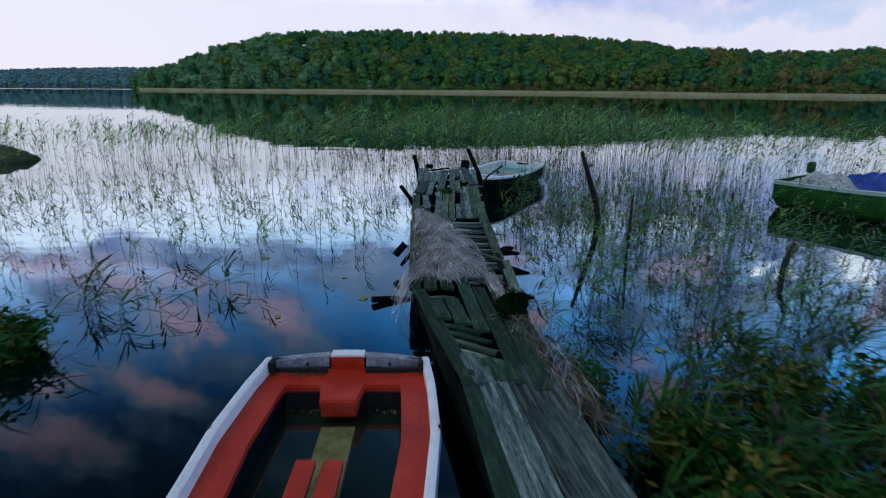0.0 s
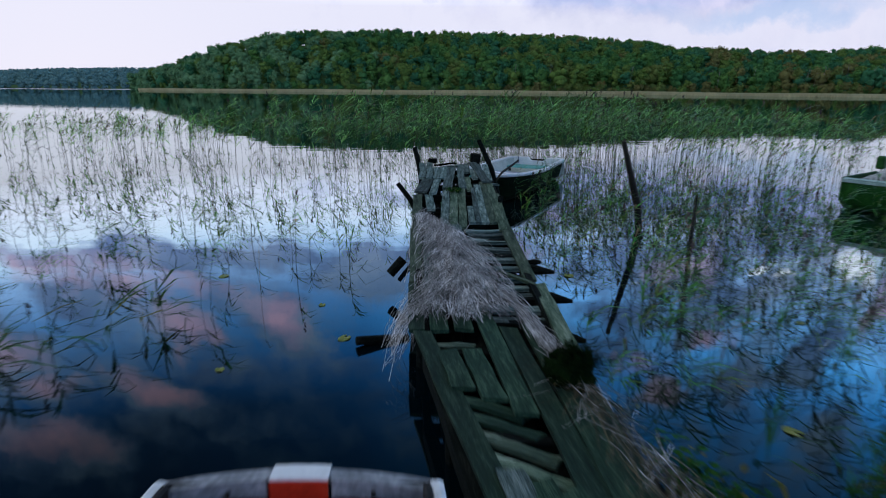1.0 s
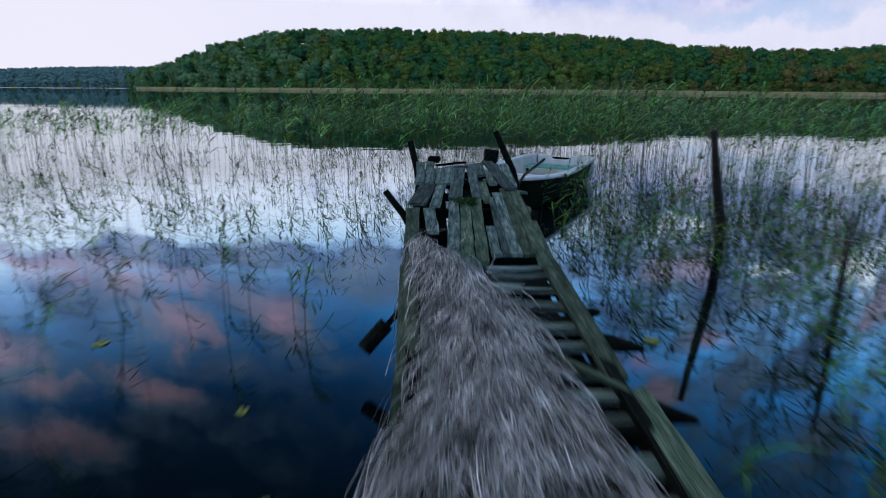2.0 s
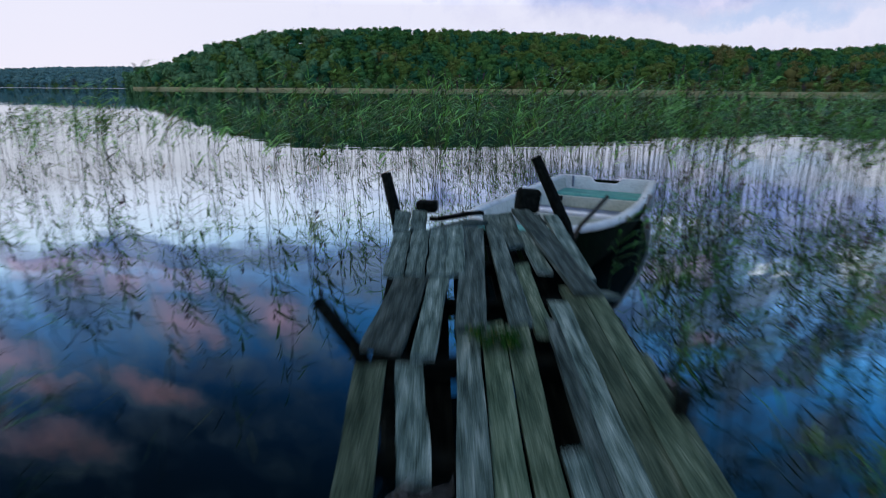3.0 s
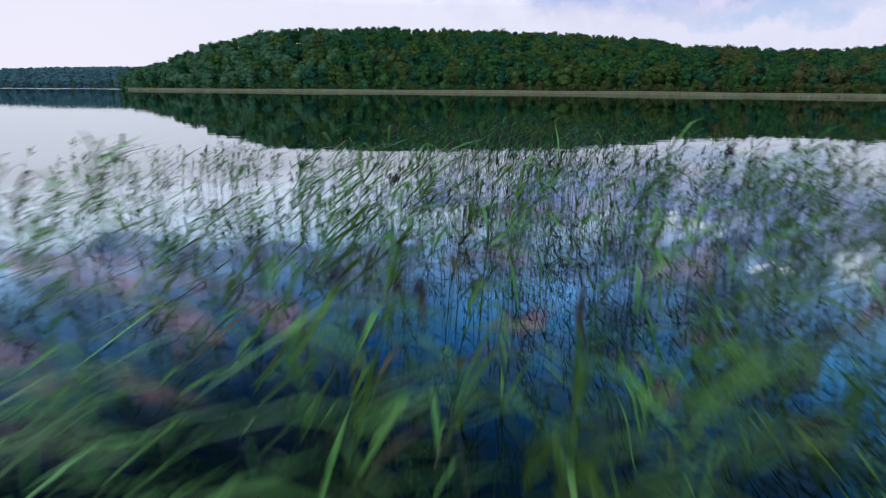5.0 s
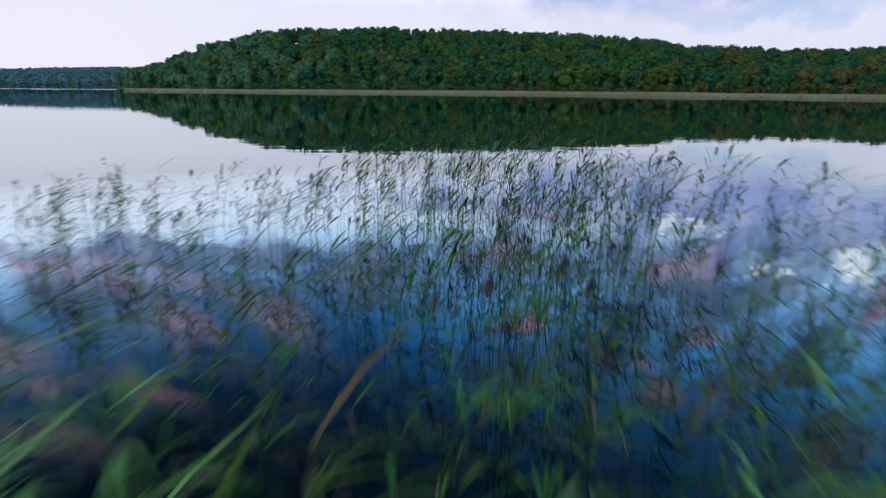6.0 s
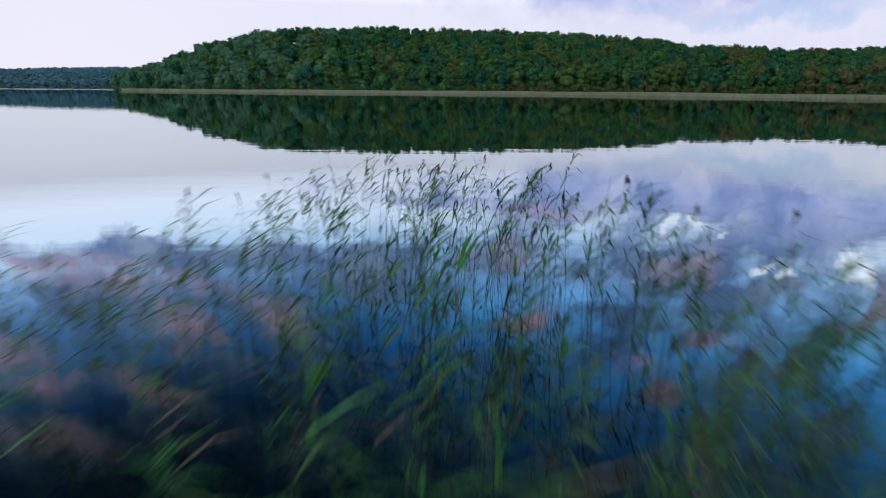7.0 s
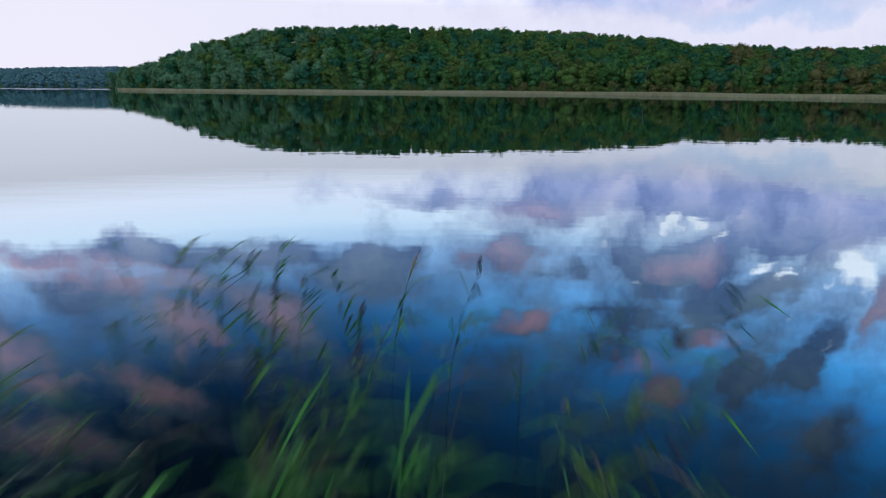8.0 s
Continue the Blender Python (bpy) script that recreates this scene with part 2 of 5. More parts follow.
def water_material(name, deep, ripple=0.02, power=1.0):
    """Dark water under a mirror whose strength follows the angle of view."""
    m = bpy.data.materials.new(name)
    m.use_nodes = True
    nt = m.node_tree
    nt.nodes.clear()
    N, L = nt.nodes.new, nt.links.new
    out, dif, glo, mx = N("ShaderNodeOutputMaterial"), N("ShaderNodeBsdfDiffuse"), N("ShaderNodeBsdfGlossy"), N("ShaderNodeMixShader")
    dif.inputs[0].default_value = (*deep, 1)
    glo.inputs["Roughness"].default_value = 0.012
    glo.inputs["Color"].default_value = (0.90, 0.98, 0.98, 1)
    fr, pw = N("ShaderNodeFresnel"), N("ShaderNodeValToRGB")
    fr.inputs["IOR"].default_value = 1.33
    for k, v in ((0.05, 0.17), (0.14, 0.31), (0.26, 0.49), (0.40, 0.63), (0.55, 0.73), (0.70, 0.78), (0.88, 0.84)):
        pw.color_ramp.elements.new(k).color = (v * power, v * power, v * power, 1)
    pw.color_ramp.elements[-1].color = (0.88 * power, 0.88 * power, 0.88 * power, 1)
    pw.color_ramp.elements[0].color = (0.08 * power, 0.08 * power, 0.08 * power, 1)
    L(fr.outputs[0], pw.inputs[0]), L(pw.outputs[0], mx.inputs[0])
    tc, mp, n1, n2 = N("ShaderNodeTexCoord"), N("ShaderNodeMapping"), N("ShaderNodeTexNoise"), N("ShaderNodeTexNoise")
    mp.inputs["Scale"].default_value = (0.35, 1.0, 1.0)
    L(tc.outputs["Object"], mp.inputs[0])
    n1.inputs["Scale"].default_value, n1.inputs["Detail"].default_value = 1.2, 2
    n2.inputs["Scale"].default_value, n2.inputs["Detail"].default_value = 0.12, 2
    L(mp.outputs[0], n1.inputs["Vector"]), L(mp.outputs[0], n2.inputs["Vector"])
    ad = N("ShaderNodeMath")
    ad.operation = "MULTIPLY_ADD"
    ad.inputs[1].default_value = 2.5
    L(n2.outputs["Fac"], ad.inputs[0]), L(n1.outputs["Fac"], ad.inputs[2])
    bp = N("ShaderNodeBump")
    bp.inputs["Strength"].default_value, bp.inputs["Distance"].default_value = 1.0, ripple
    L(ad.outputs[0], bp.inputs["Height"])
    L(bp.outputs[0], glo.inputs["Normal"])
    L(dif.outputs[0], mx.inputs[1]), L(glo.outputs[0], mx.inputs[2]), L(mx.outputs[0], out.inputs[0])
    return m


M = {}
M["water"] = water_material("lake_water", (0.0006, 0.004, 0.007), 0.0024)
M["bilge"] = water_material("bilge_water", (0.010, 0.018, 0.012), 0.0006, 1.0)
M["soil"] = material("bank_soil", [(0.006, 0.010, 0.005), (0.018, 0.022, 0.010), (0.04, 0.04, 0.02)], 0.95, 1.5, 20)
M["hill"] = material("forest_floor", [(0.045, 0.105, 0.035), (0.070, 0.135, 0.045)], 0.95, 0.05, 0.6)
LEAF_AND_HAZE_TONES = [
    [(0.043, 0.142, 0.043), (0.079, 0.198, 0.065)],
    [(0.055, 0.150, 0.036), (0.101, 0.210, 0.055)],
    [(0.086, 0.158, 0.034), (0.138, 0.210, 0.050)],
    [(0.103, 0.146, 0.038), (0.142, 0.186, 0.050)],
    [(0.134, 0.134, 0.046), (0.175, 0.166, 0.058)],
    [(0.029, 0.118, 0.055), (0.053, 0.168, 0.079)],
    # distant hill: haze put into a pale bluish leaf colour
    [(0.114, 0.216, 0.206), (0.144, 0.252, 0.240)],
    # paler green, used more towards the left end of the wood
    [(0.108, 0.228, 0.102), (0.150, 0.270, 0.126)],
]
for i, c in enumerate(LEAF_AND_HAZE_TONES):
    M["tree%d" % i] = material("tree_leaf_tone", c, 0.85, 0.15, 1.2, 0, island=0.09, spec=0.05)
M["birch"] = material("birch_bark", [(0.16, 0.155, 0.13), (0.34, 0.32, 0.28)], 0.8, 0.5, 4)
M["belt"] = material("far_reed", [(0.42, 0.35, 0.17), (0.56, 0.48, 0.26)], 0.9, 0.1, 1.5, 0, island=0.1)
M["wood"] = material("weathered_plank", [(0.003, 0.008, 0.007), (0.038, 0.067, 0.060), (0.128, 0.178, 0.166), (0.33, 0.39, 0.37)], 0.85, 3.5, 26, 0.8, (9, 0.7, 9), objrand=0.6, dist=0.006)
# mossy boards; on the second stretch the dark green also paints its shadow
M["wood_green"] = material("mossy_and_shaded_plank", [(0.002, 0.009, 0.006), (0.012, 0.036, 0.021), (0.055, 0.100, 0.062)], 0.9, 3.5, 26, 0.8, (8, 0.8, 8), objrand=0.3, dist=0.006)
M["wood_lichen"] = material("lichen_plank", [(0.003, 0.012, 0.005), (0.035, 0.064, 0.040), (0.100, 0.142, 0.096), (0.27, 0.32, 0.25)], 0.88, 3.0, 22, 0.8, (8, 0.8, 8), objrand=0.4, dist=0.006)
# dark timber; also painted shade under the deck and behind the head's step
M["wood_dark"] = material("dark_timber_and_shade", [(0.001, 0.002, 0.002), (0.005, 0.007, 0.006), (0.018, 0.021, 0.018)], 0.85, 4, 30, 0.8, (7, 1, 7), objrand=0.3, spec=0.04)
M["pole"] = material("pole_bark", [(0.010, 0.009, 0.008), (0.04, 0.035, 0.028)], 0.8, 6, 40, 0.8)
M["straw"] = material("dry_reed_stalk", [(0.05, 0.05, 0.048), (0.27, 0.265, 0.265), (0.72, 0.71, 0.72)], 0.8, 6, 40, 0, island=0.9)
M["straw_brown"] = material("rotting_reed_stalk", [(0.015, 0.014, 0.006), (0.07, 0.056, 0.028), (0.24, 0.20, 0.14)], 0.8, 6, 40, 0, island=0.9)
M["reed_leaf"] = material("reed_leaf_green", [(0.004, 0.052, 0.004), (0.072, 0.265, 0.036)], 0.42, 2.0, 12, 0, island=0.9, translucent=0.25, spec=0.32)
M["reed_leaf2"] = material("reed_leaf_olive", [(0.014, 0.056, 0.003), (0.130, 0.235, 0.022)], 0.42, 2.0, 12, 0, island=0.9, translucent=0.25, spec=0.32)
# brighter copy of the reed leaf, with sky light from above painted in
M["reed_pale"] = material("reed_leaf_sky_lit", [(0.055, 0.210, 0.026), (0.250, 0.520, 0.130)], 0.40, 2.0, 12, 0, island=0.7, translucent=0.25, spec=0.40)
M["reed_dry"] = material("reed_leaf_withered", [(0.12, 0.085, 0.045), (0.24, 0.18, 0.10)], 0.8, 2.0, 12, 0, island=0.4)
M["reed_stem"] = material("reed_stem", [(0.010, 0.024, 0.014), (0.040, 0.066, 0.034)], 0.6, 3.0, 20, 0, island=0.4)
M["plume"] = material("reed_plume", [(0.045, 0.036, 0.036), (0.11, 0.085, 0.078)], 0.9, 6.0, 30, 0, island=0.35)
M["moss"] = material("wet_moss", [(0.001, 0.004, 0.001), (0.004, 0.011, 0.003), (0.012, 0.024, 0.006)], 0.95, 8, 60, 1.0, dist=0.02, spec=0.02)
M["rock"] = material("mossy_rock", [(0.02, 0.03, 0.012), (0.05, 0.07, 0.025), (0.10, 0.11, 0.07)], 0.9, 2, 14, 1.0, dist=0.04)
M["white"] = material("boat_white", [(0.50, 0.52, 0.54), (0.70, 0.72, 0.74), (0.80, 0.81, 0.82)], 0.4, 5, 45, 0.12)
M["grimy"] = material("grimy_white_paint", [(0.07, 0.08, 0.09), (0.21, 0.225, 0.25), (0.42, 0.44, 0.47)], 0.5, 5, 35, 0.2)
M["hull_black"] = material("near_black_hull", [(0.0005, 0.002, 0.0008), (0.0015, 0.006, 0.002), (0.004, 0.014, 0.005)], 0.8, 3, 30, 0.3, spec=0.05)
M["red"] = material("boat_red", [(0.26, 0.014, 0.005), (0.44, 0.028, 0.010), (0.52, 0.055, 0.026)], 0.45, 4, 40, 0.12)
# the inner sides wear it too, as painted shade inside the boat
M["red_hull"] = material("dark_hull_and_inside_shade", [(0.001, 0.003, 0.006), (0.005, 0.009, 0.014)], 0.8, 4, 40, 0.1, spec=0.04)
M["floor_yellow"] = material("boat_floor_algae", [(0.06, 0.065, 0.02), (0.16, 0.16, 0.06), (0.25, 0.24, 0.12)], 0.7, 5, 30, 0.3)
# black fittings, and painted shade under the stern bench and transom boards
M["black"] = material("black_parts_and_shade", [(0.006, 0.006, 0.006), (0.02, 0.02, 0.02)], 0.6, 10, 60, 0.3)
# glossy white for the painted sky glint on the wet thwart
M["glint_white"] = material("wet_glint_paint", [(0.60, 0.60, 0.68), (0.82, 0.82, 0.90)], 0.12, 8, 60, 0.25, spec=0.9)
M["boat_grey"] = material("worn_boat_inside", [(0.34, 0.37, 0.34), (0.52, 0.54, 0.50), (0.64, 0.65, 0.62)], 0.6, 4, 35, 0.2)
M["pale_floor"] = material("boat_floor_cream", [(0.16, 0.20, 0.05), (0.44, 0.46, 0.30), (0.58, 0.60, 0.48)], 0.75, 4, 25, 0.25)
M["algae"] = material("boat_algae", [(0.07, 0.10, 0.010), (0.18, 0.22, 0.035), (0.44, 0.47, 0.34)], 0.8, 4, 25, 0.3)
M["teal"] = material("boat_teal", [(0.05, 0.24, 0.23), (0.11, 0.37, 0.35), (0.20, 0.46, 0.43)], 0.5, 5, 35, 0.15)
M["slate"] = material("boat_slate_seat", [(0.10, 0.12, 0.17), (0.20, 0.23, 0.30)], 0.6, 6, 40, 0.2)
M["hull_green"] = material("boat_green_hull", [(0.002, 0.022, 0.003), (0.008, 0.062, 0.007), (0.022, 0.115, 0.014)], 0.6, 3, 30, 0.3)
M["blue"] = material("blue_tarpaulin", [(0.008, 0.035, 0.20), (0.02, 0.07, 0.36)], 0.45, 4, 30, 0.5, dist=0.03)
M["tarp_grey"] = material("grey_tarpaulin", [(0.10, 0.12, 0.12), (0.36, 0.38, 0.38), (0.62, 0.63, 0.63)], 0.6, 3, 20, 0.6, dist=0.03)
M["pale_rim"] = material("pale_rubbing_strake", [(0.20, 0.32, 0.29), (0.42, 0.54, 0.50)], 0.5, 6, 40, 0.2)
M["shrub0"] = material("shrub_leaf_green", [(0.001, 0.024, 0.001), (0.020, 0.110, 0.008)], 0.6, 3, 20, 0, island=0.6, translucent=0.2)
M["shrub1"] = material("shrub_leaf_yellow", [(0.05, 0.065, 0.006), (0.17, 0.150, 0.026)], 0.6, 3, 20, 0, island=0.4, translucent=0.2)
M["lily"] = material("floating_leaf", [(0.10, 0.14, 0.02), (0.26, 0.28, 0.06)], 0.5, 8, 40, 0.1)


# ---- mesh helpers ----
def mesh_object(name, verts, faces, mats, idx=None, smooth=False):
    me = bpy.data.meshes.new(name)
    me.from_pydata(verts if isinstance(verts, list) else verts.tolist(), [], faces if isinstance(faces, list) else faces.tolist())
    for m in mats:
        me.materials.append(m)
    if idx is not None:
        me.polygons.foreach_set("material_index", np.asarray(idx, dtype=np.int32))
    if smooth:
        me.polygons.foreach_set("use_smooth", np.ones(len(me.polygons), dtype=bool))
    me.update()
    return new(name, me)


def part(name, bm, mat, parent, label="", smooth=False):
    me = bpy.data.meshes.new(name)
    bmesh.ops.recalc_face_normals(bm, faces=bm.faces)
    bm.to_mesh(me)
    bm.free()
    me.materials.append(mat)
    if smooth:
        me.polygons.foreach_set("use_smooth", np.ones(len(me.polygons), dtype=bool))
    ob = new(name, me)
    ob.parent = parent
    if label:
        tagged(ob, label)
    return ob


def base(name, at, label, category, group="", kind="", rz=0.0):
    ob = new(name)
    ob.matrix_world = pose(*at, 0, 0, rz)
    bpy.context.view_layer.update()
    return tagged(ob, label, category, group, kind)


def box_bm(sx, sy, sz, bevel=0.006, m=None):
    bm = bmesh.new()
    bmesh.ops.create_cube(bm, size=1.0)
    bmesh.ops.scale(bm, vec=(sx, sy, sz), verts=bm.verts)
    if bevel:
        bmesh.ops.bevel(bm, geom=list(bm.edges), offset=bevel, segments=1, affect="EDGES")
    if m is not None:
        bmesh.ops.transform(bm, matrix=m, verts=bm.verts)
    return bm


def grid_faces(rows, cols, close=False):
    """Quads over a grid of rows x cols vertices; close joins the last column to the first."""
    out = []
    for i in range(rows - 1):
        for j in range(cols if close else cols - 1):
            k = (j + 1) % cols
            out.append((i * cols + j, i * cols + k, (i + 1) * cols + k, (i + 1) * cols + j))
    return out


def bm_from(verts, faces):
    bm = bmesh.new()
    vs = [bm.verts.new(v) for v in verts]
    for f in faces:
        bm.faces.new([vs[i] for i in f])
    return bm


def tube_bm(points, radii, sides=8, caps=True, rough=0.0, rng=None):
    """A tapered, slightly uneven tube along points."""
    pts = [Vector(p) for p in points]
    verts = []
    for i, p in enumerate(pts):
        d = (pts[min(i + 1, len(pts) - 1)] - pts[max(i - 1, 0)]).normalized()
        a = d.orthogonal().normalized()
        b = d.cross(a)
        for k in range(sides):
            w = 2 * math.pi * k / sides
            r = radii[i] * (1 + (rng.uniform(-rough, rough) if rng else 0))
            verts.append(p + a * (r * math.cos(w)) + b * (r * math.sin(w)))
    faces = grid_faces(len(pts), sides, True)
    if caps:
        faces.append(tuple(range(sides - 1, -1, -1)))
        faces.append(tuple(range(len(verts) - sides, len(verts))))
    return bm_from(verts, faces)




def smooth(a, b, v):
    s = np.clip((v - a) / (b - a), 0, 1)
    return s * s * (3 - 2 * s)


# ---- water and land ----
S = 4000.0
water = mesh_object("water", [(-S, -S, 0), (S, -S, 0), (S, S, 0), (-S, S, 0)], [(0, 1, 2, 3)], [M["water"]])
tagged(water, "still dark lake water mirroring the cloudy dusk sky", "water", kind="structure")

# bearing (as tangent of the angle from +y) against: shore distance, ridge distance, height of the treetops on the ridge
B_TAN = np.array([-0.60, -0.52, -0.478, -0.436, -0.369, -0.302, -0.235, -0.138, -0.062, 0.054, 0.112, 0.208, 0.323, 0.362, 0.439, 0.525, 0.631, 0.689, 0.754, 0.95, 1.3])
SHORE = np.array([560, 500, 455, 435, 415, 405, 398, 390, 384, 376, 370, 345, 305, 292, 270, 250, 236, 230, 226, 222, 218], float)
RIDGE = np.array([565, 530, 500, 490, 490, 490, 488, 482, 482, 484, 486, 490, 480, 450, 420, 408, 400, 400, 400, 400, 400], float)
TOPS = np.array([6, 12, 17.5, 22, 32, 40.5, 43.5, 45.0, 44.5, 43.5, 42.5, 41.5, 37.5, 32.0, 30.0, 28.0, 28.5, 29.5, 28.0, 28.0, 27.0], float)
TREE_H = 15.0
TOPS[2:-6] *= 1.035
TOPS[4:7] += 1.2


def flat_width(tan):
    """Width of the reed flat between the open water and the trees."""
    return 6 + 75 * smooth(0.10, 0.50, tan)


def land_height(tan, dist):
    s, r, top = np.interp(tan, B_TAN, SHORE), np.interp(tan, B_TAN, RIDGE), np.interp(tan, B_TAN, TOPS)
    ground = np.maximum(top - 12.5, 1.5)
    s = s + flat_width(tan)
    k = np.clip((dist - s) / (r - s), 0, 1.6)
    up = np.where(k < 1, 1 - (1 - np.minimum(k, 1)) ** 1.7, 1 - 0.25 * (k - 1))
    return 0.25 + ground * up


def far_land():
    tans = np.linspace(-0.503, 1.3, 110)
    ks = np.linspace(-0.02, 1.6, 26)
    verts = []
    for k in ks:
        s, r = np.interp(tans, B_TAN, SHORE), np.interp(tans, B_TAN, RIDGE)
        d = s + (r - s) * k
        h = land_height(tans, d) if k >= 0 else np.full(len(tans), -1.0)
        verts += list(zip((tans * d).tolist(), d.tolist(), h.tolist()))
    ob = mesh_object("wooded_hill", verts, grid_faces(len(ks), len(tans)), [M["hill"]], smooth=True)
    tagged(ob, "long hill across the lake under dense mixed forest", "hill", kind="structure")
    tans = np.linspace(-1.6, -0.30, 60)
    verts = []
    for k, h in ((-0.05, -1.0), (0.0, 0.3), (0.3, 11.0), (0.7, 20.0), (1.0, 23.0), (1.5, 17.0)):
        d = 820 + 330 * k
        top = np.interp(tans, [-1.6, -0.72, -0.66, -0.56, -0.45, -0.30], [0.86, 0.92, 1.03, 1.14, 1.16, 1.04])
        verts += list(zip((tans * d).tolist(), np.full(60, d).tolist(), (h * top).tolist()))
    ob = mesh_object("distant_hill", verts, grid_faces(6, 60), [M["hill"]], smooth=True)
    tagged(ob, "low wooded hill far down the lake", "hill", kind="structure")
    # the shore behind the camera
    gx, gy = np.linspace(-900, 900, 91), np.concatenate([np.linspace(3.2, -12, 20), np.linspace(-20, -900, 24)])
    verts = []
    rng = np.random.RandomState(5)
    for y in gy:
        for x in gx:
            verts.append((x, y, float(-0.45 + 0.9 * (1 - smooth(-6, -1.0, y)) + 0.03 * max(0, -12 - y) + rng.uniform(-0.03, 0.03))))
    ob = mesh_object("ground", verts, grid_faces(len(gy), len(gx)), [M["soil"]], smooth=True)
    tagged(ob, "dark damp lake bank", "ground", kind="structure")


far_land()


ruffled = bpy.data.materials.new("ruffled_water")
ruffled.use_nodes = True
rb = ruffled.node_tree.nodes["Principled BSDF"]
rb.inputs["Base Color"].default_value = (0.02, 0.03, 0.04, 1)
rb.inputs["Metallic"].default_value, rb.inputs["Roughness"].default_value = 0.0, 0.32
rb.inputs["IOR"].default_value = 1.6
tans = np.linspace(-1.3, -0.50, 40)
verts = []
for k in range(2):
    for i, tn in enumerate(tans):
        d = (520 if k == 0 else 800) + (40 * math.sin(i * 1.1) if k == 0 else 0)
        verts.append((tn * d, d, 0.06))
ob = mesh_object("water_ruffled", verts, grid_faces(2, 40), [ruffled])
tagged(ob, "wind-ruffled water far down the lake", "water", kind="structure")


# ---- far forest ----
def ico():
    bm = bmesh.new()
    bmesh.ops.create_icosphere(bm, subdivisions=1, radius=1.0)
    v = np.array([tuple(p.co) for p in bm.verts])
    f = np.array([[q.index for q in p.verts] for p in bm.faces])
    bm.free()
    return v, f


ICO_V, ICO_F = ico()


def crowns(name, spots, label, rng, leaves=70, category="forest"):
    """Many tree crowns in one object: lobed uneven cores, clothed in small leaf sprays. spots: x, y, z of the foot, height, radius, tone."""
    V, Fc, idx, n = [], [], [], 0
    tri = []
    for x, y, z, h, r, tone in spots:
        lobes = [(np.array([x, y, z + h - r * 1.05]), 0.84), (np.array([x, y, z + h - r * 1.9]), 0.80), (np.array([x, y, z + h - r * 2.8]), 0.70)]
        for _ in range(13):
            w, e = rng.uniform(0, 2 * math.pi), rng.uniform(-1.0, 1.45)
            out = r * rng.uniform(0.60, 0.95)
            drop = 1.0 if e > 0 else 1.7
            lobes.append((np.array([x + math.cos(w) * math.cos(e) * out, y + math.sin(w) * math.cos(e) * out, z + h - r * 1.15 + math.sin(e) * out * drop]), rng.uniform(0.20, 0.44)))
        for c, k in lobes:
            sc = np.array([r, r, r * rng.uniform(0.75, 1.0)]) * k
            v = ICO_V * sc * 0.85 * rng.uniform(0.7, 1.15, (len(ICO_V), 1)) + c
            V.append(v)
            Fc.append(ICO_F + n)
            idx.append(np.full(len(ICO_F), tone))
            n += len(v)
            m = int(leaves * (0.10 + 0.8 * k * k)) if k < 0.6 else int(leaves * 0.25)
            d = rng.normal(size=(m, 3))
            d[:, 2] = np.where(rng.rand(m) < 0.75, np.abs(d[:, 2]), d[:, 2])
            d /= np.linalg.norm(d, axis=1)[:, None]
            p = c + d * sc * rng.uniform(0.80, 1.30, (m, 1))
            # sprays lie roughly along the crown's surface
            nrm = d + [0, 0, 0.2] + rng.normal(size=(m, 3)) * 0.8
            a = np.cross(nrm, rng.normal(size=(m, 3)))
            a /= np.linalg.norm(a, axis=1)[:, None] + 1e-6
            b = np.cross(nrm, a)
            b /= np.linalg.norm(b, axis=1)[:, None] + 1e-6
            s = rng.uniform(0.14, 0.42, (m, 1)) * (r / 4.5) ** 0.5
            tri.append((np.stack([p - a * s, p + b * s * 0.8, p + a * s, p - b * s * 0.8], 1).reshape(-1, 3), tone))
    for v, tone in tri:
        V.append(v)
        idx.append(np.full(len(v) // 4, tone))
    V = np.concatenate(V)
    faces = np.concatenate(Fc).tolist()
    total = sum(len(v) for v, _ in tri) // 4
    faces += (n + np.arange(total * 4).reshape(-1, 4)).tolist()
    ob = mesh_object(name, V, faces, [M["tree%d" % i] for i in range(len(LEAF_AND_HAZE_TONES))], np.concatenate(idx), True)
    return tagged(ob, label, category, kind="stuff")


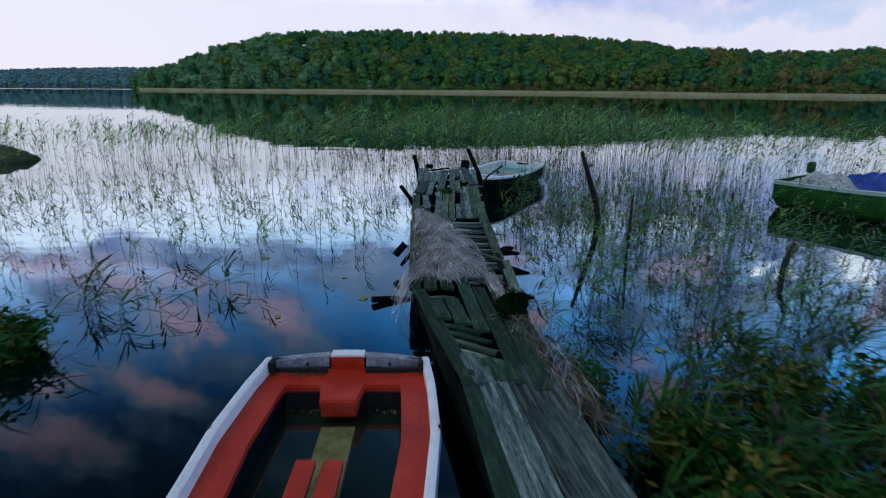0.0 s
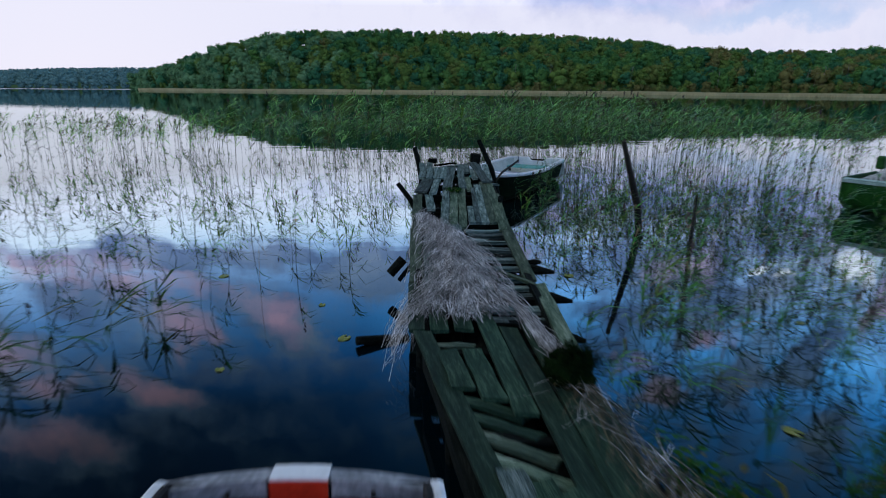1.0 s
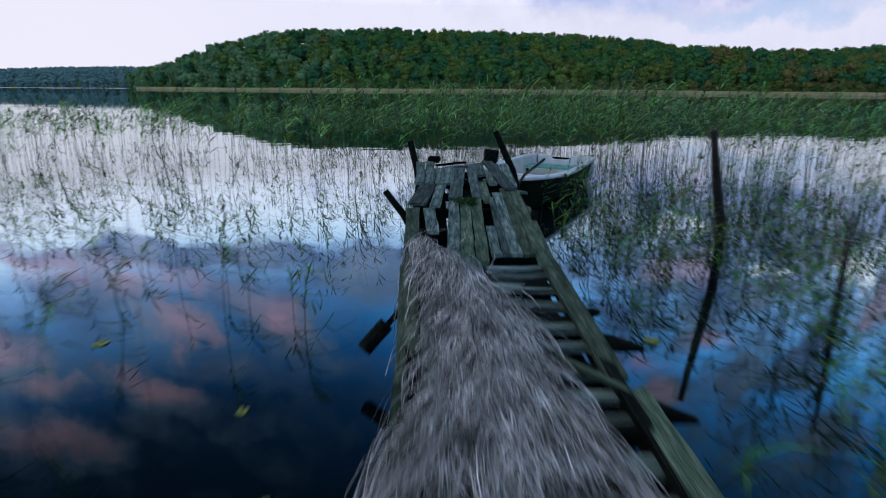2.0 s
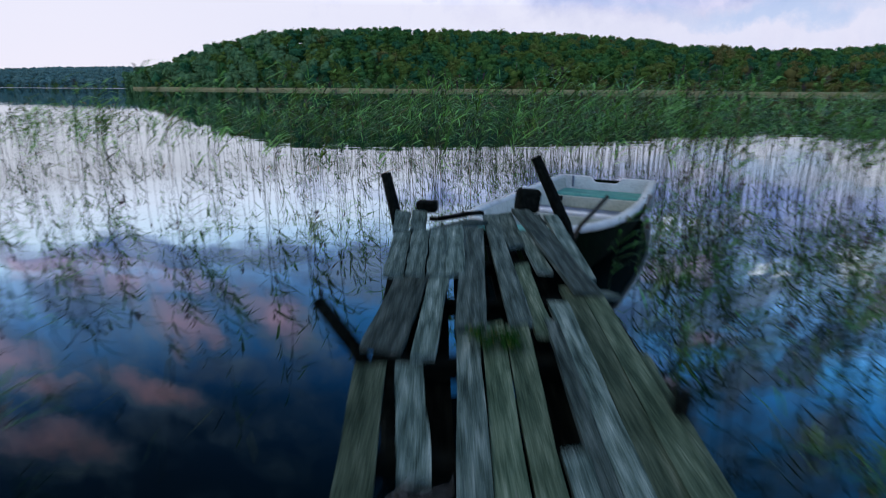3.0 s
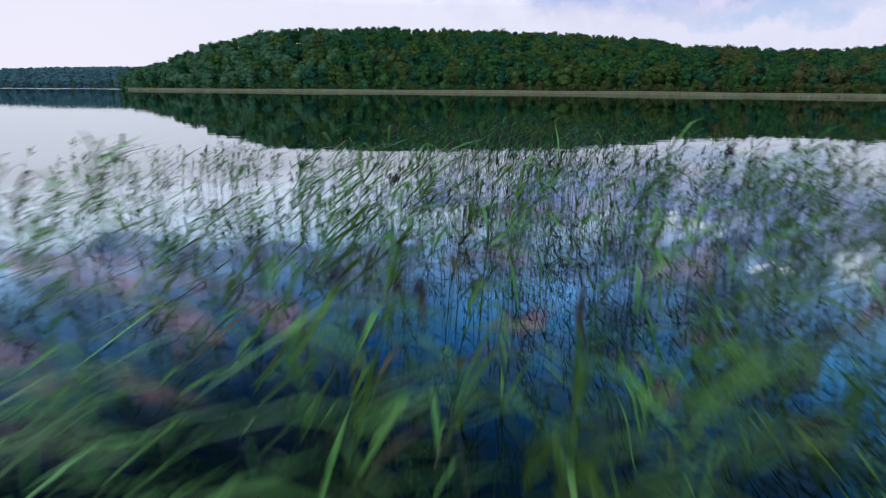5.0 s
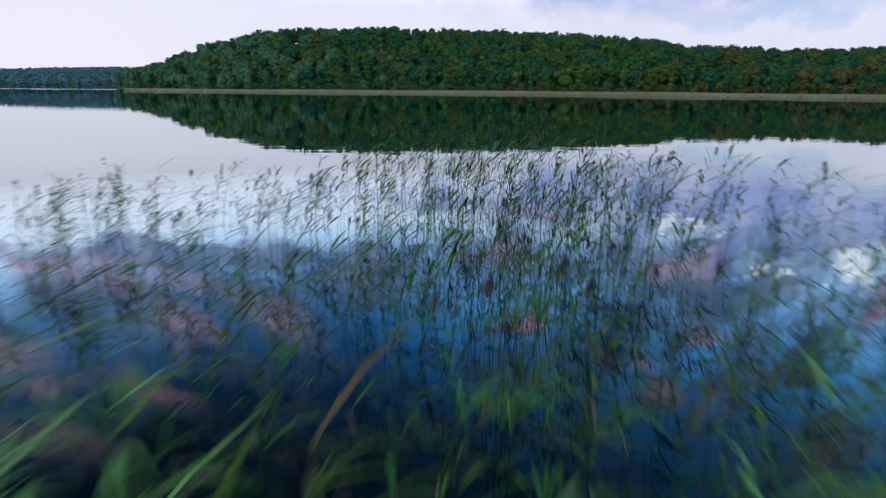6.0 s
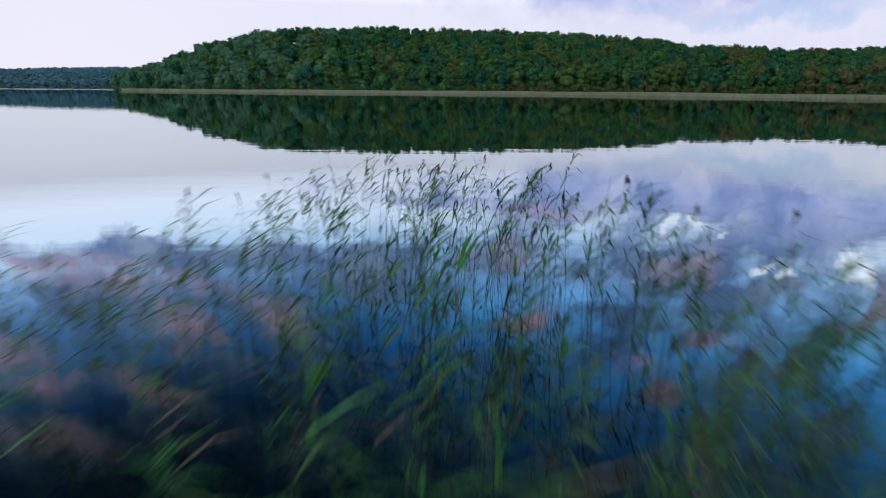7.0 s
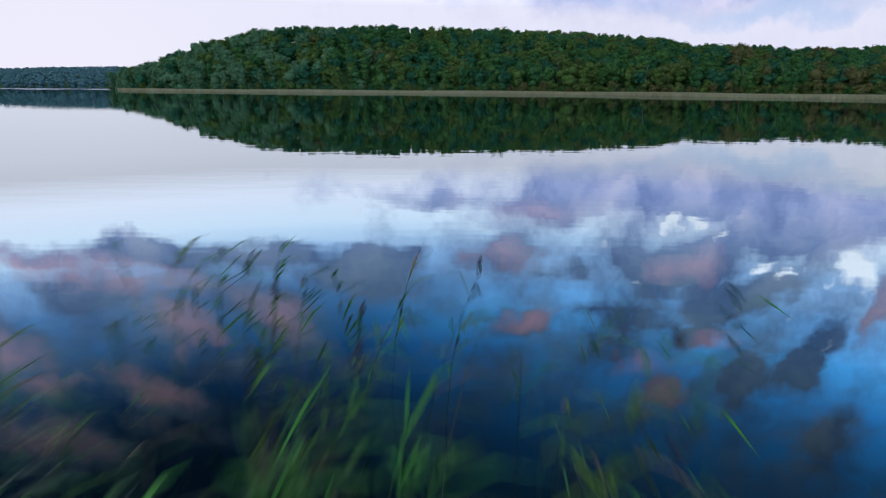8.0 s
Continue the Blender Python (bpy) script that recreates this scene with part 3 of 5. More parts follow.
def forest():
    rng = np.random.RandomState(11)
    spots = []
    for tan in np.arange(-0.50, 0.98, 0.0155):
        s, r = np.interp(tan, B_TAN, SHORE), np.interp(tan, B_TAN, RIDGE)
        # a row of crowns from the shore up over the ridge; the right-hand shore has a reed flat before the trees
        d = s + float(flat_width(tan)) + rng.uniform(3, 7)
        while d < r + 22:
            t = tan + rng.uniform(-0.009, 0.009)
            dd = d + rng.uniform(-3, 3)
            z = float(land_height(t, dd))
            patch = noise.noise((t * 9, dd * 0.016, 3.0))
            u = 0.45 * rng.rand() + 0.55 * min(1.0, max(0.0, 0.5 + 1.3 * noise.noise((t * 22, dd * 0.03, 8.0))))
            right = float(smooth(0.1, 0.55, t))
            if u < 0.10 + 0.22 * right + 0.25 * max(0, patch):
                tone = 3 + int(rng.rand() < 0.35 + 0.25 * right)
            elif u < 0.40:
                tone = 2
            elif u < 0.55:
                tone = 5
            else:
                tone = int(rng.rand() < 0.5)
            # paler crowns become more frequent towards the left
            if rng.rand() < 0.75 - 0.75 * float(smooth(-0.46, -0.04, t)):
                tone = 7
            big = rng.uniform(0.55, 1.05) + (0.4 if rng.rand() < 0.2 else 0)
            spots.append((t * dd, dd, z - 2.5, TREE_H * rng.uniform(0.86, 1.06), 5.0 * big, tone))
            d += rng.uniform(4.5, 8.0) * (1 + 0.35 * float(smooth(0.0, 0.7, (d - s) / (r - s))))
    # low bushes and young trees in front of the wood, down to the reeds
    for tan in np.arange(-0.505, 0.98, 0.0075):
        t = tan + rng.uniform(-0.004, 0.004)
        dd = np.interp(t, B_TAN, SHORE) + float(flat_width(t)) + rng.uniform(-1.0, 3.0)
        r = rng.uniform(1.8, 3.4)
        tone = int(rng.choice([0, 1, 2, 3, 5] if t < 0.1 else [1, 2, 3, 4, 4]))
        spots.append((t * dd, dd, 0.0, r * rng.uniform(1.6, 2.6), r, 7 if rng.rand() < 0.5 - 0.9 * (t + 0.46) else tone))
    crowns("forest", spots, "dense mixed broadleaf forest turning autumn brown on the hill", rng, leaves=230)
    spots = []
    for tan in np.arange(-1.1, -0.34, 0.0085):
        for k in np.arange(0.0, 1.15, 0.10):
            d = 820 + 330 * k + rng.uniform(-12, 12)
            t = tan + rng.uniform(-0.006, 0.006)
            top = np.interp(t, [-1.6, -0.72, -0.66, -0.56, -0.45, -0.30], [0.86, 0.92, 1.03, 1.14, 1.16, 1.04])
            z = float(np.interp(k, [0, 0.3, 0.7, 1.0, 1.5], [0.3, 11, 20, 23, 17]) * top)
            # tone 6 carries the painted haze of distance
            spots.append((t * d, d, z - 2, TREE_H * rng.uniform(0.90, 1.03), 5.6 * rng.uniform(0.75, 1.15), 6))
    crowns("distant_forest", spots, "far forest on the low hill, haze painted in as bluish green", rng, leaves=30)


forest()


def birches():
    """Pale trunks with a few limbs along the edge of the wood."""
    rng = np.random.RandomState(4)
    V, Fa, n = [], [], 0
    for tan in (0.115, 0.173, 0.181, 0.43, 0.445, 0.462, 0.50, 0.585, 0.60, 0.612, 0.655, 0.70, 0.712, 0.725, 0.06, 0.30, 0.78, 0.82):
        s, r = np.interp(tan, B_TAN, SHORE), np.interp(tan, B_TAN, RIDGE)
        d = s + float(flat_width(tan)) + 3 + rng.uniform(-2, 2)
        z = float(land_height(tan, d))
        lean = Vector((rng.uniform(-2.0, 2.5), 0, 0))
        foot, top = Vector((tan * d, d, z - 0.3)), Vector((tan * d, d, z + rng.uniform(10, 15))) + lean
        limbs = [(foot, top, 0.15, 0.05)]
        for k in range(4):
            p = foot.lerp(top, rng.uniform(0.45, 0.95))
            limbs.append((p, p + Vector((rng.uniform(-2, 2), rng.uniform(-1, 0.5), rng.uniform(1.0, 2.8))), 0.08, 0.03))
        for a, b, ra, rb in limbs:
            for p, rr in ((a, ra), (b, rb)):
                for k in range(5):
                    w = 2 * math.pi * k / 5
                    V.append((p.x + rr * math.cos(w), p.y + rr * math.sin(w), p.z))
            Fa += [(n + k, n + (k + 1) % 5, n + 5 + (k + 1) % 5, n + 5 + k) for k in range(5)]
            n += 10
    ob = mesh_object("birch_trunks", V, Fa, [M["birch"]])
    tagged(ob, "pale bare birch trunks at the edge of the far forest", "tree trunks", kind="stuff")


birches()


def far_reed_belt():
    rng = np.random.RandomState(8)
    k = 42000
    tan = rng.uniform(-0.50, 1.05, k)
    s = np.interp(tan, B_TAN, SHORE)
    depth = 4 + flat_width(tan)
    d = s - 2 + rng.rand(k) ** 1.2 * depth
    h = rng.uniform(1.35, 1.9, k) * (1 - 0.25 * smooth(0.25, 0.6, tan)) * (0.94 + 0.06 * np.sin(tan * 23))
    w = rng.uniform(0.12, 0.35, k)
    x = tan * d
    lean = rng.uniform(-0.35, 0.35, k)
    z = np.zeros(k) - 0.1
    V = np.stack([np.stack([x - w, d, z], 1), np.stack([x + w, d + rng.uniform(-.2, .2, k), z], 1), np.stack([x + lean + w * .3, d, z + h], 1), np.stack([x + lean - w * .3, d, z + h * 0.96], 1)], 1).reshape(-1, 3)
    ob = mesh_object("far_reed_belt", V, np.arange(4 * k).reshape(-1, 4), [M["belt"]])
    tagged(ob, "tan reed belt along the far shore", "reeds", kind="stuff")


far_reed_belt()


# ---- reeds in the lake ----
def reed_mesh(name, spots, label, rng, leaf_scale=1.0, low=0.15, leaves=10, mats=("reed_leaf", "reed_leaf2", "reed_dry", "reed_stem", "plume")):
    """spots: x, y, height, tone (0 green, 1 olive, 2 dry). Each reed: curved stem, drooping blades, sometimes a plume."""
    V, Fq, Ft, iq, it = [], [], [], [], []
    n = 0
    for x, y, h, tone in spots:
        ang = rng.uniform(0, 2 * math.pi)
        lean = rng.uniform(0.02, 0.30) * h
        # the wind has laid most of them a little to the right
        dx, dy = math.cos(ang) * lean + 0.10 * h, math.sin(ang) * lean
        zs = np.array([-0.06, 0.4, 0.75, 1.0]) * h
        zs[0] = -0.06
        bend = np.array([0, 0.18, 0.55, 1.0])
        pts = np.stack([x + dx * bend, y + dy * bend, zs], 1)
        r0 = rng.uniform(0.0024, 0.0044)
        rad = np.array([1, 0.9, 0.7, 0.35]) * r0
        ring = np.array([[1, 0, 0], [-0.5, 0.87, 0], [-0.5, -0.87, 0]])
        V.append((pts[:, None, :] + ring[None] * rad[:, None, None]).reshape(-1, 3))
        for i in range(3):
            for k in range(3):
                Fq.append((n + 3 * i + k, n + 3 * i + (k + 1) % 3, n + 3 * i + 3 + (k + 1) % 3, n + 3 * i + 3 + k))
                iq.append(3 if tone < 2 else 2)
        n += 12
        m = rng.randint(leaves, leaves + 8) if tone < 2 else rng.randint(0, 4)
        side = rng.uniform(0, 2 * math.pi)
        for j in range(m):
            u = low + (1 - low) * rng.rand() ** 0.75
            p = np.array([np.interp(u, zs / h, pts[:, 0]), np.interp(u, zs / h, pts[:, 1]), u * h])
            side += math.pi + rng.uniform(-0.7, 0.7)
            L = rng.uniform(0.22, 0.48) * leaf_scale
            w = rng.uniform(0.007, 0.016) * leaf_scale
            up = rng.uniform(0.1, 0.85)
            out = np.array([math.cos(side) + 0.55, math.sin(side), 0])
            acr = np.array([-math.sin(side), math.cos(side), 0]) * w
            droop = rng.uniform(0.1, 0.7)
            p1 = p + (out * 0.8 + [0, 0, up]) * L * 0.5
            p2 = p1 + (out * 0.9 + [0, 0, up - droop * 1.4]) * L * 0.5
            V.append(np.array([p - acr * .5, p + acr * .5, p1 + acr, p1 - acr, p2]))
            Fq.append((n, n + 1, n + 2, n + 3))
            Ft.append((n + 3, n + 2, n + 4))
            mi = tone if rng.rand() < 0.85 else rng.randint(0, 3)
            iq.append(mi)
            it.append(mi)
            n += 5
        if rng.rand() < (0.10 if y < 15 else 0.22):
            tip = pts[-1]
            d = np.array([dx, dy, 0]) / (abs(dx) + abs(dy) + 1e-6)
            for j in range(9):
                q = tip + np.array([rng.uniform(-.012, .012), rng.uniform(-.012, .012), 0.015 * j - 0.02])
                s = 0.02 + 0.026 * math.sin(j / 9 * math.pi)
                a = np.array([rng.uniform(-1, 1), rng.uniform(-1, 1), 0.4]) * s * 0.5
                V.append(np.array([q - a * 0.6, q + a + d * s * 0.6, q + [0, 0, s * 1.2] + d * s]))
                Ft.append((n, n + 1, n + 2))
                it.append(4)
                n += 3
    ob = mesh_object(name, np.concatenate(V), Fq + Ft, [M[k] for k in mats], iq + it)
    return tagged(ob, label, "reeds", kind="stuff")


def clear_of_things(x, y):
    """False on the jetty and in the boats."""
    if -1.0 < x < 0.95 and y < 13.0:
        return False
    if -1.7 < x < 0.1 and y < 4.6:
        return False
    u, v = (x - 1.35) * 0.456 + (y - 14.6) * 0.89, (x - 1.35) * 0.89 - (y - 14.6) * 0.456
    if abs(u) < 2.0 and abs(v) < 0.95:
        return False
    u, v = (x - 8.7) * 0.57 - (y - 10.9) * 0.82, (x - 8.7) * 0.82 + (y - 10.9) * 0.57
    return not (abs(u) < 2.6 and abs(v) < 0.95)


def density(x, y):
    """Reeds per square metre."""
    edge = 30.2 + 5.8 * float(smooth(-3.0, -0.3, x)) - 1.5 * max(0.0, x - 0.8)
    clump = max(0.05, 0.5 + 0.9 * noise.noise((x * 0.45, y * 0.45, 1.7)) + 0.5 * noise.noise((x * 1.3, y * 1.3, 7.7)))
    # the bed across the lake, thinner to the left and towards its outer edge
    mid = float(smooth(-16, -9, x) * (1 - 0.4 * smooth(6.0, 9.0, x)))
    out = (5.0 + 3.8 * float(smooth(-2.5, 1.0, x))) * float(smooth(14.5, 18.5, y)) * (0.35 + 0.65 * mid) * (0.45 + 0.9 * clump)
    if x < -1 and y > 14:
        out *= 1 - 0.40 * (1 - float(smooth(-4.5, -1, x)))
    if y > 21 and x < 0.5:
        out *= 0.85 - 0.35 * float(smooth(23, 24.5, y) * (1 - smooth(26.5, 28, y)))
    out *= 1 - 0.45 * float(smooth(edge - 5, edge - 1, y))
    # sparse reeds in the shallows on either side of the jetty
    if x < -1.2 and 6.5 < y < 16:
        out = max(out, (0.35 + 0.5 * clump) * (2.6 + 1.0 * float(smooth(11.0, 14.0, y))))
    if x > 0.95 and 4.4 < y < 16:
        out = max(out, (14.0 if x < 5.5 or y > 11.5 else 6.0) * (0.35 + 0.8 * clump) * float(smooth(4.0, 5.6, y)) * (1 - float(smooth(14.0, 16.0, y))) * (1 - 0.8 * float(smooth(7.5, 11.0, x))))
    if 0.3 < x < 3.5 and 16 < y < 19:
        out = max(out, 8.0 * (0.4 + clump))
    if x > 2.6 and 12.5 < y < 19.5:
        out = max(out, 11.0 * (0.3 + clump) * (1 - 0.8 * float(smooth(6.5, 10, x))))
    if -6 < x < -1 and 26.5 < y < 31:
        out = max(out, 5.5 * (0.4 + clump))
    if y > 22 and x > 1.5:
        out *= 1 - 0.55 * float(smooth(2.5, 5.0, x) * smooth(22, 26, y))
    return out * (1 - float(smooth(edge - 1.0, edge + 0.7, y)))


def lake_reeds():
    rng = np.random.RandomState(21)
    beds = {"a": [], "b": [], "c": [], "d": []}
    cell = 0.5
    for y in np.arange(4.5, 39, cell):
        half = 8 + 0.62 * y
        for x in np.arange(-half - 4, half + 2, cell):
            k = rng.poisson(density(x, y) * cell * cell)
            for _ in range(k):
                px, py = x + rng.rand() * cell, y + rng.rand() * cell
                if not clear_of_things(px, py):
                    continue
                if py < 14:
                    h = rng.uniform(0.25, 0.95) if px < 0 else rng.uniform(0.12, 0.75) + 0.4 * (rng.rand() < 0.15) + 0.5 * float(smooth(11.5, 14, py))
                elif py < 22:
                    h = rng.uniform(1.30, 1.98) * (0.74 + 0.26 * float(smooth(-9, -3, px))) * (1 - 0.16 * float(smooth(4.5, 8, px)))
                else:
                    h = rng.uniform(1.05, 1.72) * (0.72 + 0.28 * float(smooth(-2.5, -0.3, px)))
                u = rng.rand()
                tone = 0 if u < 0.68 else (1 if u < 0.96 else 2)
                beds["a" if px < -1 and py < 15 else ("b" if py < 15 else ("c" if py < 22 else "d"))].append((px, py, h, tone))
    reed_mesh("sparse_reeds", beds["a"], "sparse leaning green reeds standing in open water", rng, 0.56, 0.3, 12)
    reed_mesh("sparse_reeds", beds["b"], "sparse reeds round the old poles and boats", rng, 0.62, 0.2, 11)
    # the tall bed's sky-lit leaves get their brightness from the paler leaf colour
    reed_mesh("reed_bed", beds["c"], "dense bed of tall green reeds with purplish plumes", rng, 1.0, 0.42, 15, ("reed_pale", "reed_leaf2", "reed_dry", "reed_stem", "plume"))
    reed_mesh("reed_bed", beds["d"], "outer edge of the reed bed thinning into open water", rng, 0.85, 0.3, 12)


lake_reeds()


# ---- jetty ----
def deck_z(y):
    return float(np.interp(y, [-2, 2.5, 4.5, 6, 7.1, 8.7, 10.1, 10.6, 12.0], [0.46, 0.42, 0.41, 0.36, 0.36, 0.49, 0.68, 0.73, 0.83]))


def deck_x(y):
    """Left and right edge of the jetty."""
    left = np.interp(y, [-2, 2.5, 3.6, 4.3, 5.2, 5.8, 6.7, 8.7, 12.6], [0.70, 0.32, 0.22, 0.05, -0.19, -0.30, -0.40, -0.485, -0.53])
    right = np.interp(y, [-2, 2.5, 3.3, 4.1, 5.8, 7.0, 8.9, 10.2, 12.6], [1.55, 1.04, 0.89, 0.78, 0.80, 0.82, 0.68, 0.66, 0.70])
    return float(left), float(right)


RNG = random.Random(3)
jetty = base("jetty", (0, 0, 0), "derelict weathered wooden jetty with missing and loose planks", "jetty")


def plank(x0, y0, x1, y1, w, lift=0.0, t=0.03, mat="wood", twist=0.0, name="plank", z0=None, z1=None):
    """A worn board between two points of the plan, lying on the deck."""
    n = 6
    za = deck_z(y0) if z0 is None else z0
    zb = deck_z(y1) if z1 is None else z1
    d = Vector((x1 - x0, y1 - y0, 0))
    L = d.length
    d.normalize()
    side = Vector((d.y, -d.x, 0))
    verts = []
    for i in range(n + 1):
        u = i / n
        c = Vector((x0, y0, 0)).lerp(Vector((x1, y1, 0)), u)
        z = za + (zb - za) * u + lift + 0.006 * math.sin(u * 5 + x0 * 9) + RNG.uniform(-.002, .002)
        wl, wr = w / 2 + RNG.uniform(-.006, .004), w / 2 + RNG.uniform(-.006, .004)
        cut = RNG.uniform(-.02, .02) if i in (0, n) else 0
        for sgn, ww, zz in ((-1, wl, 0), (1, wr, 0)):
            p = c + side * (sgn * ww) + d * (cut * sgn)
            verts.append((p.x, p.y, z + sgn * twist))
        for sgn, ww in ((1, wr), (-1, wl)):
            p = c + side * (sgn * ww * 0.98) + d * (cut * sgn)
            verts.append((p.x, p.y, z - t + sgn * twist))
    faces = grid_faces(n + 1, 4, True) + [(3, 2, 1, 0), tuple(range(4 * n, 4 * n + 4))]
    bm = bm_from(verts, faces)
    bmesh.ops.bevel(bm, geom=[e for e in bm.edges if e.calc_face_angle(0) > 0.9], offset=0.004, segments=1, affect="EDGES")
    # grain follows the board: the mesh keeps its own axes
    ang = math.atan2(-d.x, d.y)
    m = Matrix.Translation((x0, y0, za)) @ Matrix.Rotation(ang, 4, "Z")
    bmesh.ops.transform(bm, matrix=m.inverted(), verts=bm.verts)
    ob = part(name, bm, M[mat], jetty)
    ob.matrix_parent_inverse = Matrix.Identity(4)
    ob.matrix_basis = m
    return ob


def beam(x0, x1, y, z, s=0.09, dy=0.0, mat="wood_dark", name="crossbeam"):
    return plank(x0, y, x1, y + dy, s, 0, s, mat, 0, name, z, z)


def build_jetty():
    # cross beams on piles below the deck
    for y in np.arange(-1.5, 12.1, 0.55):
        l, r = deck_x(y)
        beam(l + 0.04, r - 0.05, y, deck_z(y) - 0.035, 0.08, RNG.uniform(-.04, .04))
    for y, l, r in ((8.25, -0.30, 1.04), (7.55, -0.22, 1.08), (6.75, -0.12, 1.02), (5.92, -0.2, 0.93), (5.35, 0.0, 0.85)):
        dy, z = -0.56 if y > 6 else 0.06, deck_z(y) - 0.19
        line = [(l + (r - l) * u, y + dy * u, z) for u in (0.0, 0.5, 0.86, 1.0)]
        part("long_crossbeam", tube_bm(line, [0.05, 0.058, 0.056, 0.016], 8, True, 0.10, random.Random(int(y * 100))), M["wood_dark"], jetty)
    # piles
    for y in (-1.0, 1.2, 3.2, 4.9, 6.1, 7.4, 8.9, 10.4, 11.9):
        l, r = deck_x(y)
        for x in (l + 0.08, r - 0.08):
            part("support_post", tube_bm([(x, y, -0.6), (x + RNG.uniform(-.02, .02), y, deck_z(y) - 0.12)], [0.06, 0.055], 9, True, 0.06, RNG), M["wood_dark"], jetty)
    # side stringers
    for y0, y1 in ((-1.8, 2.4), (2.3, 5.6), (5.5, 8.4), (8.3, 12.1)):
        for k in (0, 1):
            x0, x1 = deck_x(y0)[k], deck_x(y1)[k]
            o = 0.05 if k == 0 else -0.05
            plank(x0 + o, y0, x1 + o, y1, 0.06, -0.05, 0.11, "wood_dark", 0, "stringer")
    # near-black boards added under the deck to put shade in the gaps
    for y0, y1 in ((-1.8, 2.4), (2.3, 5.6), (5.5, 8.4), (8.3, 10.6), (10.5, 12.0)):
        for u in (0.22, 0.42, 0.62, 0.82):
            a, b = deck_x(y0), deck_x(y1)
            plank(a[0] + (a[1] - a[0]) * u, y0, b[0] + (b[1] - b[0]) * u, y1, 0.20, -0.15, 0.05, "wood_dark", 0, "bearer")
    # first stretch: long boards, running away from the bank
    for y0, y1, us, mat in ((-1.9, 1.6, (0.08, 0.25, 0.42, 0.59, 0.76, 0.92), "wood"), (1.5, 4.0, (0.07, 0.24, 0.41, 0.58, 0.75, 0.92), "wood")):
        for u in us:
            a, b = deck_x(y0), deck_x(y1)
            off = RNG.uniform(-0.25, 0.1)
            plank(a[0] + (a[1] - a[0]) * u, y0 + (off if y0 > 0 else 0), b[0] + (b[1] - b[0]) * u, y1 + off, 0.128 + RNG.uniform(-.012, .008), RNG.uniform(0, .008), 0.03, "wood_green" if u in (0.08, 0.07) else "wood", RNG.uniform(-.004, .004))
    # second stretch: boards on both sides of a gap in which the cross slats show
    # most boards here take the dark green, with this stretch's shadow painted in
    for u, y0, y1, mat in ((0.05, 3.7, 5.9, "wood_green"), (0.18, 3.75, 4.22, "wood"), (0.62, 3.75, 6.0, "wood_green"), (0.78, 3.65, 6.1, "wood_green"), (0.93, 3.8, 5.4, "wood_green"), (0.48, 3.8, 4.08, "wood_green"), (0.33, 3.8, 4.15, "wood_green"), (0.17, 5.02, 5.58, "wood_green"), (0.33, 4.88, 5.58, "wood_green"), (0.48, 4.72, 6.3, "wood_green"), (0.17, 5.95, 6.6, "wood_green"), (0.33, 5.95, 6.6, "wood_green")):
        a, b = deck_x(y0), deck_x(y1)
        plank(a[0] + (a[1] - a[0]) * u, y0, b[0] + (b[1] - b[0]) * u, y1, 0.135, 0.004 + RNG.uniform(0, .008), 0.03, mat, RNG.uniform(-.006, .006))
    for y in (4.26, 4.46, 4.66, 4.86):
        l, r = deck_x(y)
        plank(l + 0.06, y + 0.10, l + 0.44, y - 0.12, 0.085, -0.022, 0.03, "wood_lichen" if y < 4.5 else "wood_green", 0.004, "slat")
    plank(-0.24, 5.74, 0.12, 5.70, 0.09, -0.022, 0.03, "wood_lichen", 0.004, "slat")
    # third stretch: long boards to the left, cross slats bare to the right
    for x0, x1, y0, y1, w, mat in ((-0.350, -0.425, 7.07, 8.65, 0.135, "wood_lichen"), (-0.30, -0.36, 5.95, 7.02, 0.12, "wood_green"), (-0.19, -0.28, 6.5, 8.9, 0.14, "wood"), (-0.05, -0.12, 6.4, 8.75, 0.14, "wood"), (0.10, 0.04, 6.5, 8.8, 0.13, "wood"), (0.763, 0.768, 5.5, 7.01, 0.114, "wood_lichen"), (0.714, 0.625, 7.13, 8.90, 0.118, "wood_lichen")):
        plank(x0, y0, x1, y1, w, RNG.uniform(0, .012), 0.03, mat, RNG.uniform(-.006, .006))
    for y in (6.22, 6.52, 6.82, 7.05, 7.27, 7.52, 7.80, 8.11, 8.34, 8.55, 8.72):
        l, r = deck_x(y)
        plank(0.13 + RNG.uniform(-.05, .05), y + RNG.uniform(-.03, .03), r - 0.08, y + RNG.uniform(-.06, .03), 0.115, -0.03, 0.035, "wood", RNG.uniform(-.006, .006), "slat")
    plank(0.44, 7.36, 0.73, 6.98, 0.04, 0.012, 0.025, "wood_lichen", 0, "loose_stick")
    # fourth stretch: boards lengthwise with a hole on either side
    for x0, x1, y0, y1, w, mat in ((-0.412, -0.459, 8.64, 9.93, 0.125, "wood_lichen"), (-0.258, -0.312, 9.37, 9.95, 0.110, "wood"), (-0.085, -0.069, 8.72, 10.22, 0.104, "wood"), (0.022, 0.046, 8.74, 10.30, 0.108, "wood_lichen"), (0.134, 0.152, 8.70, 10.28, 0.098, "wood_lichen"), (0.245, 0.245, 8.85, 9.46, 0.085, "wood"),
                                   (0.326, 0.314, 8.88, 10.30, 0.066, "wood"), (0.411, 0.381, 8.90, 10.50, 0.094, "wood"), (0.506, 0.468, 8.90, 10.70, 0.092, "wood_lichen"), (0.604, 0.566, 8.64, 10.60, 0.092, "wood_lichen"), (0.662, 0.640, 8.70, 10.05, 0.050, "wood_lichen")):
        plank(x0, y0, x1, y1, w, RNG.uniform(0, .012), 0.03, mat, RNG.uniform(-.006, .006))
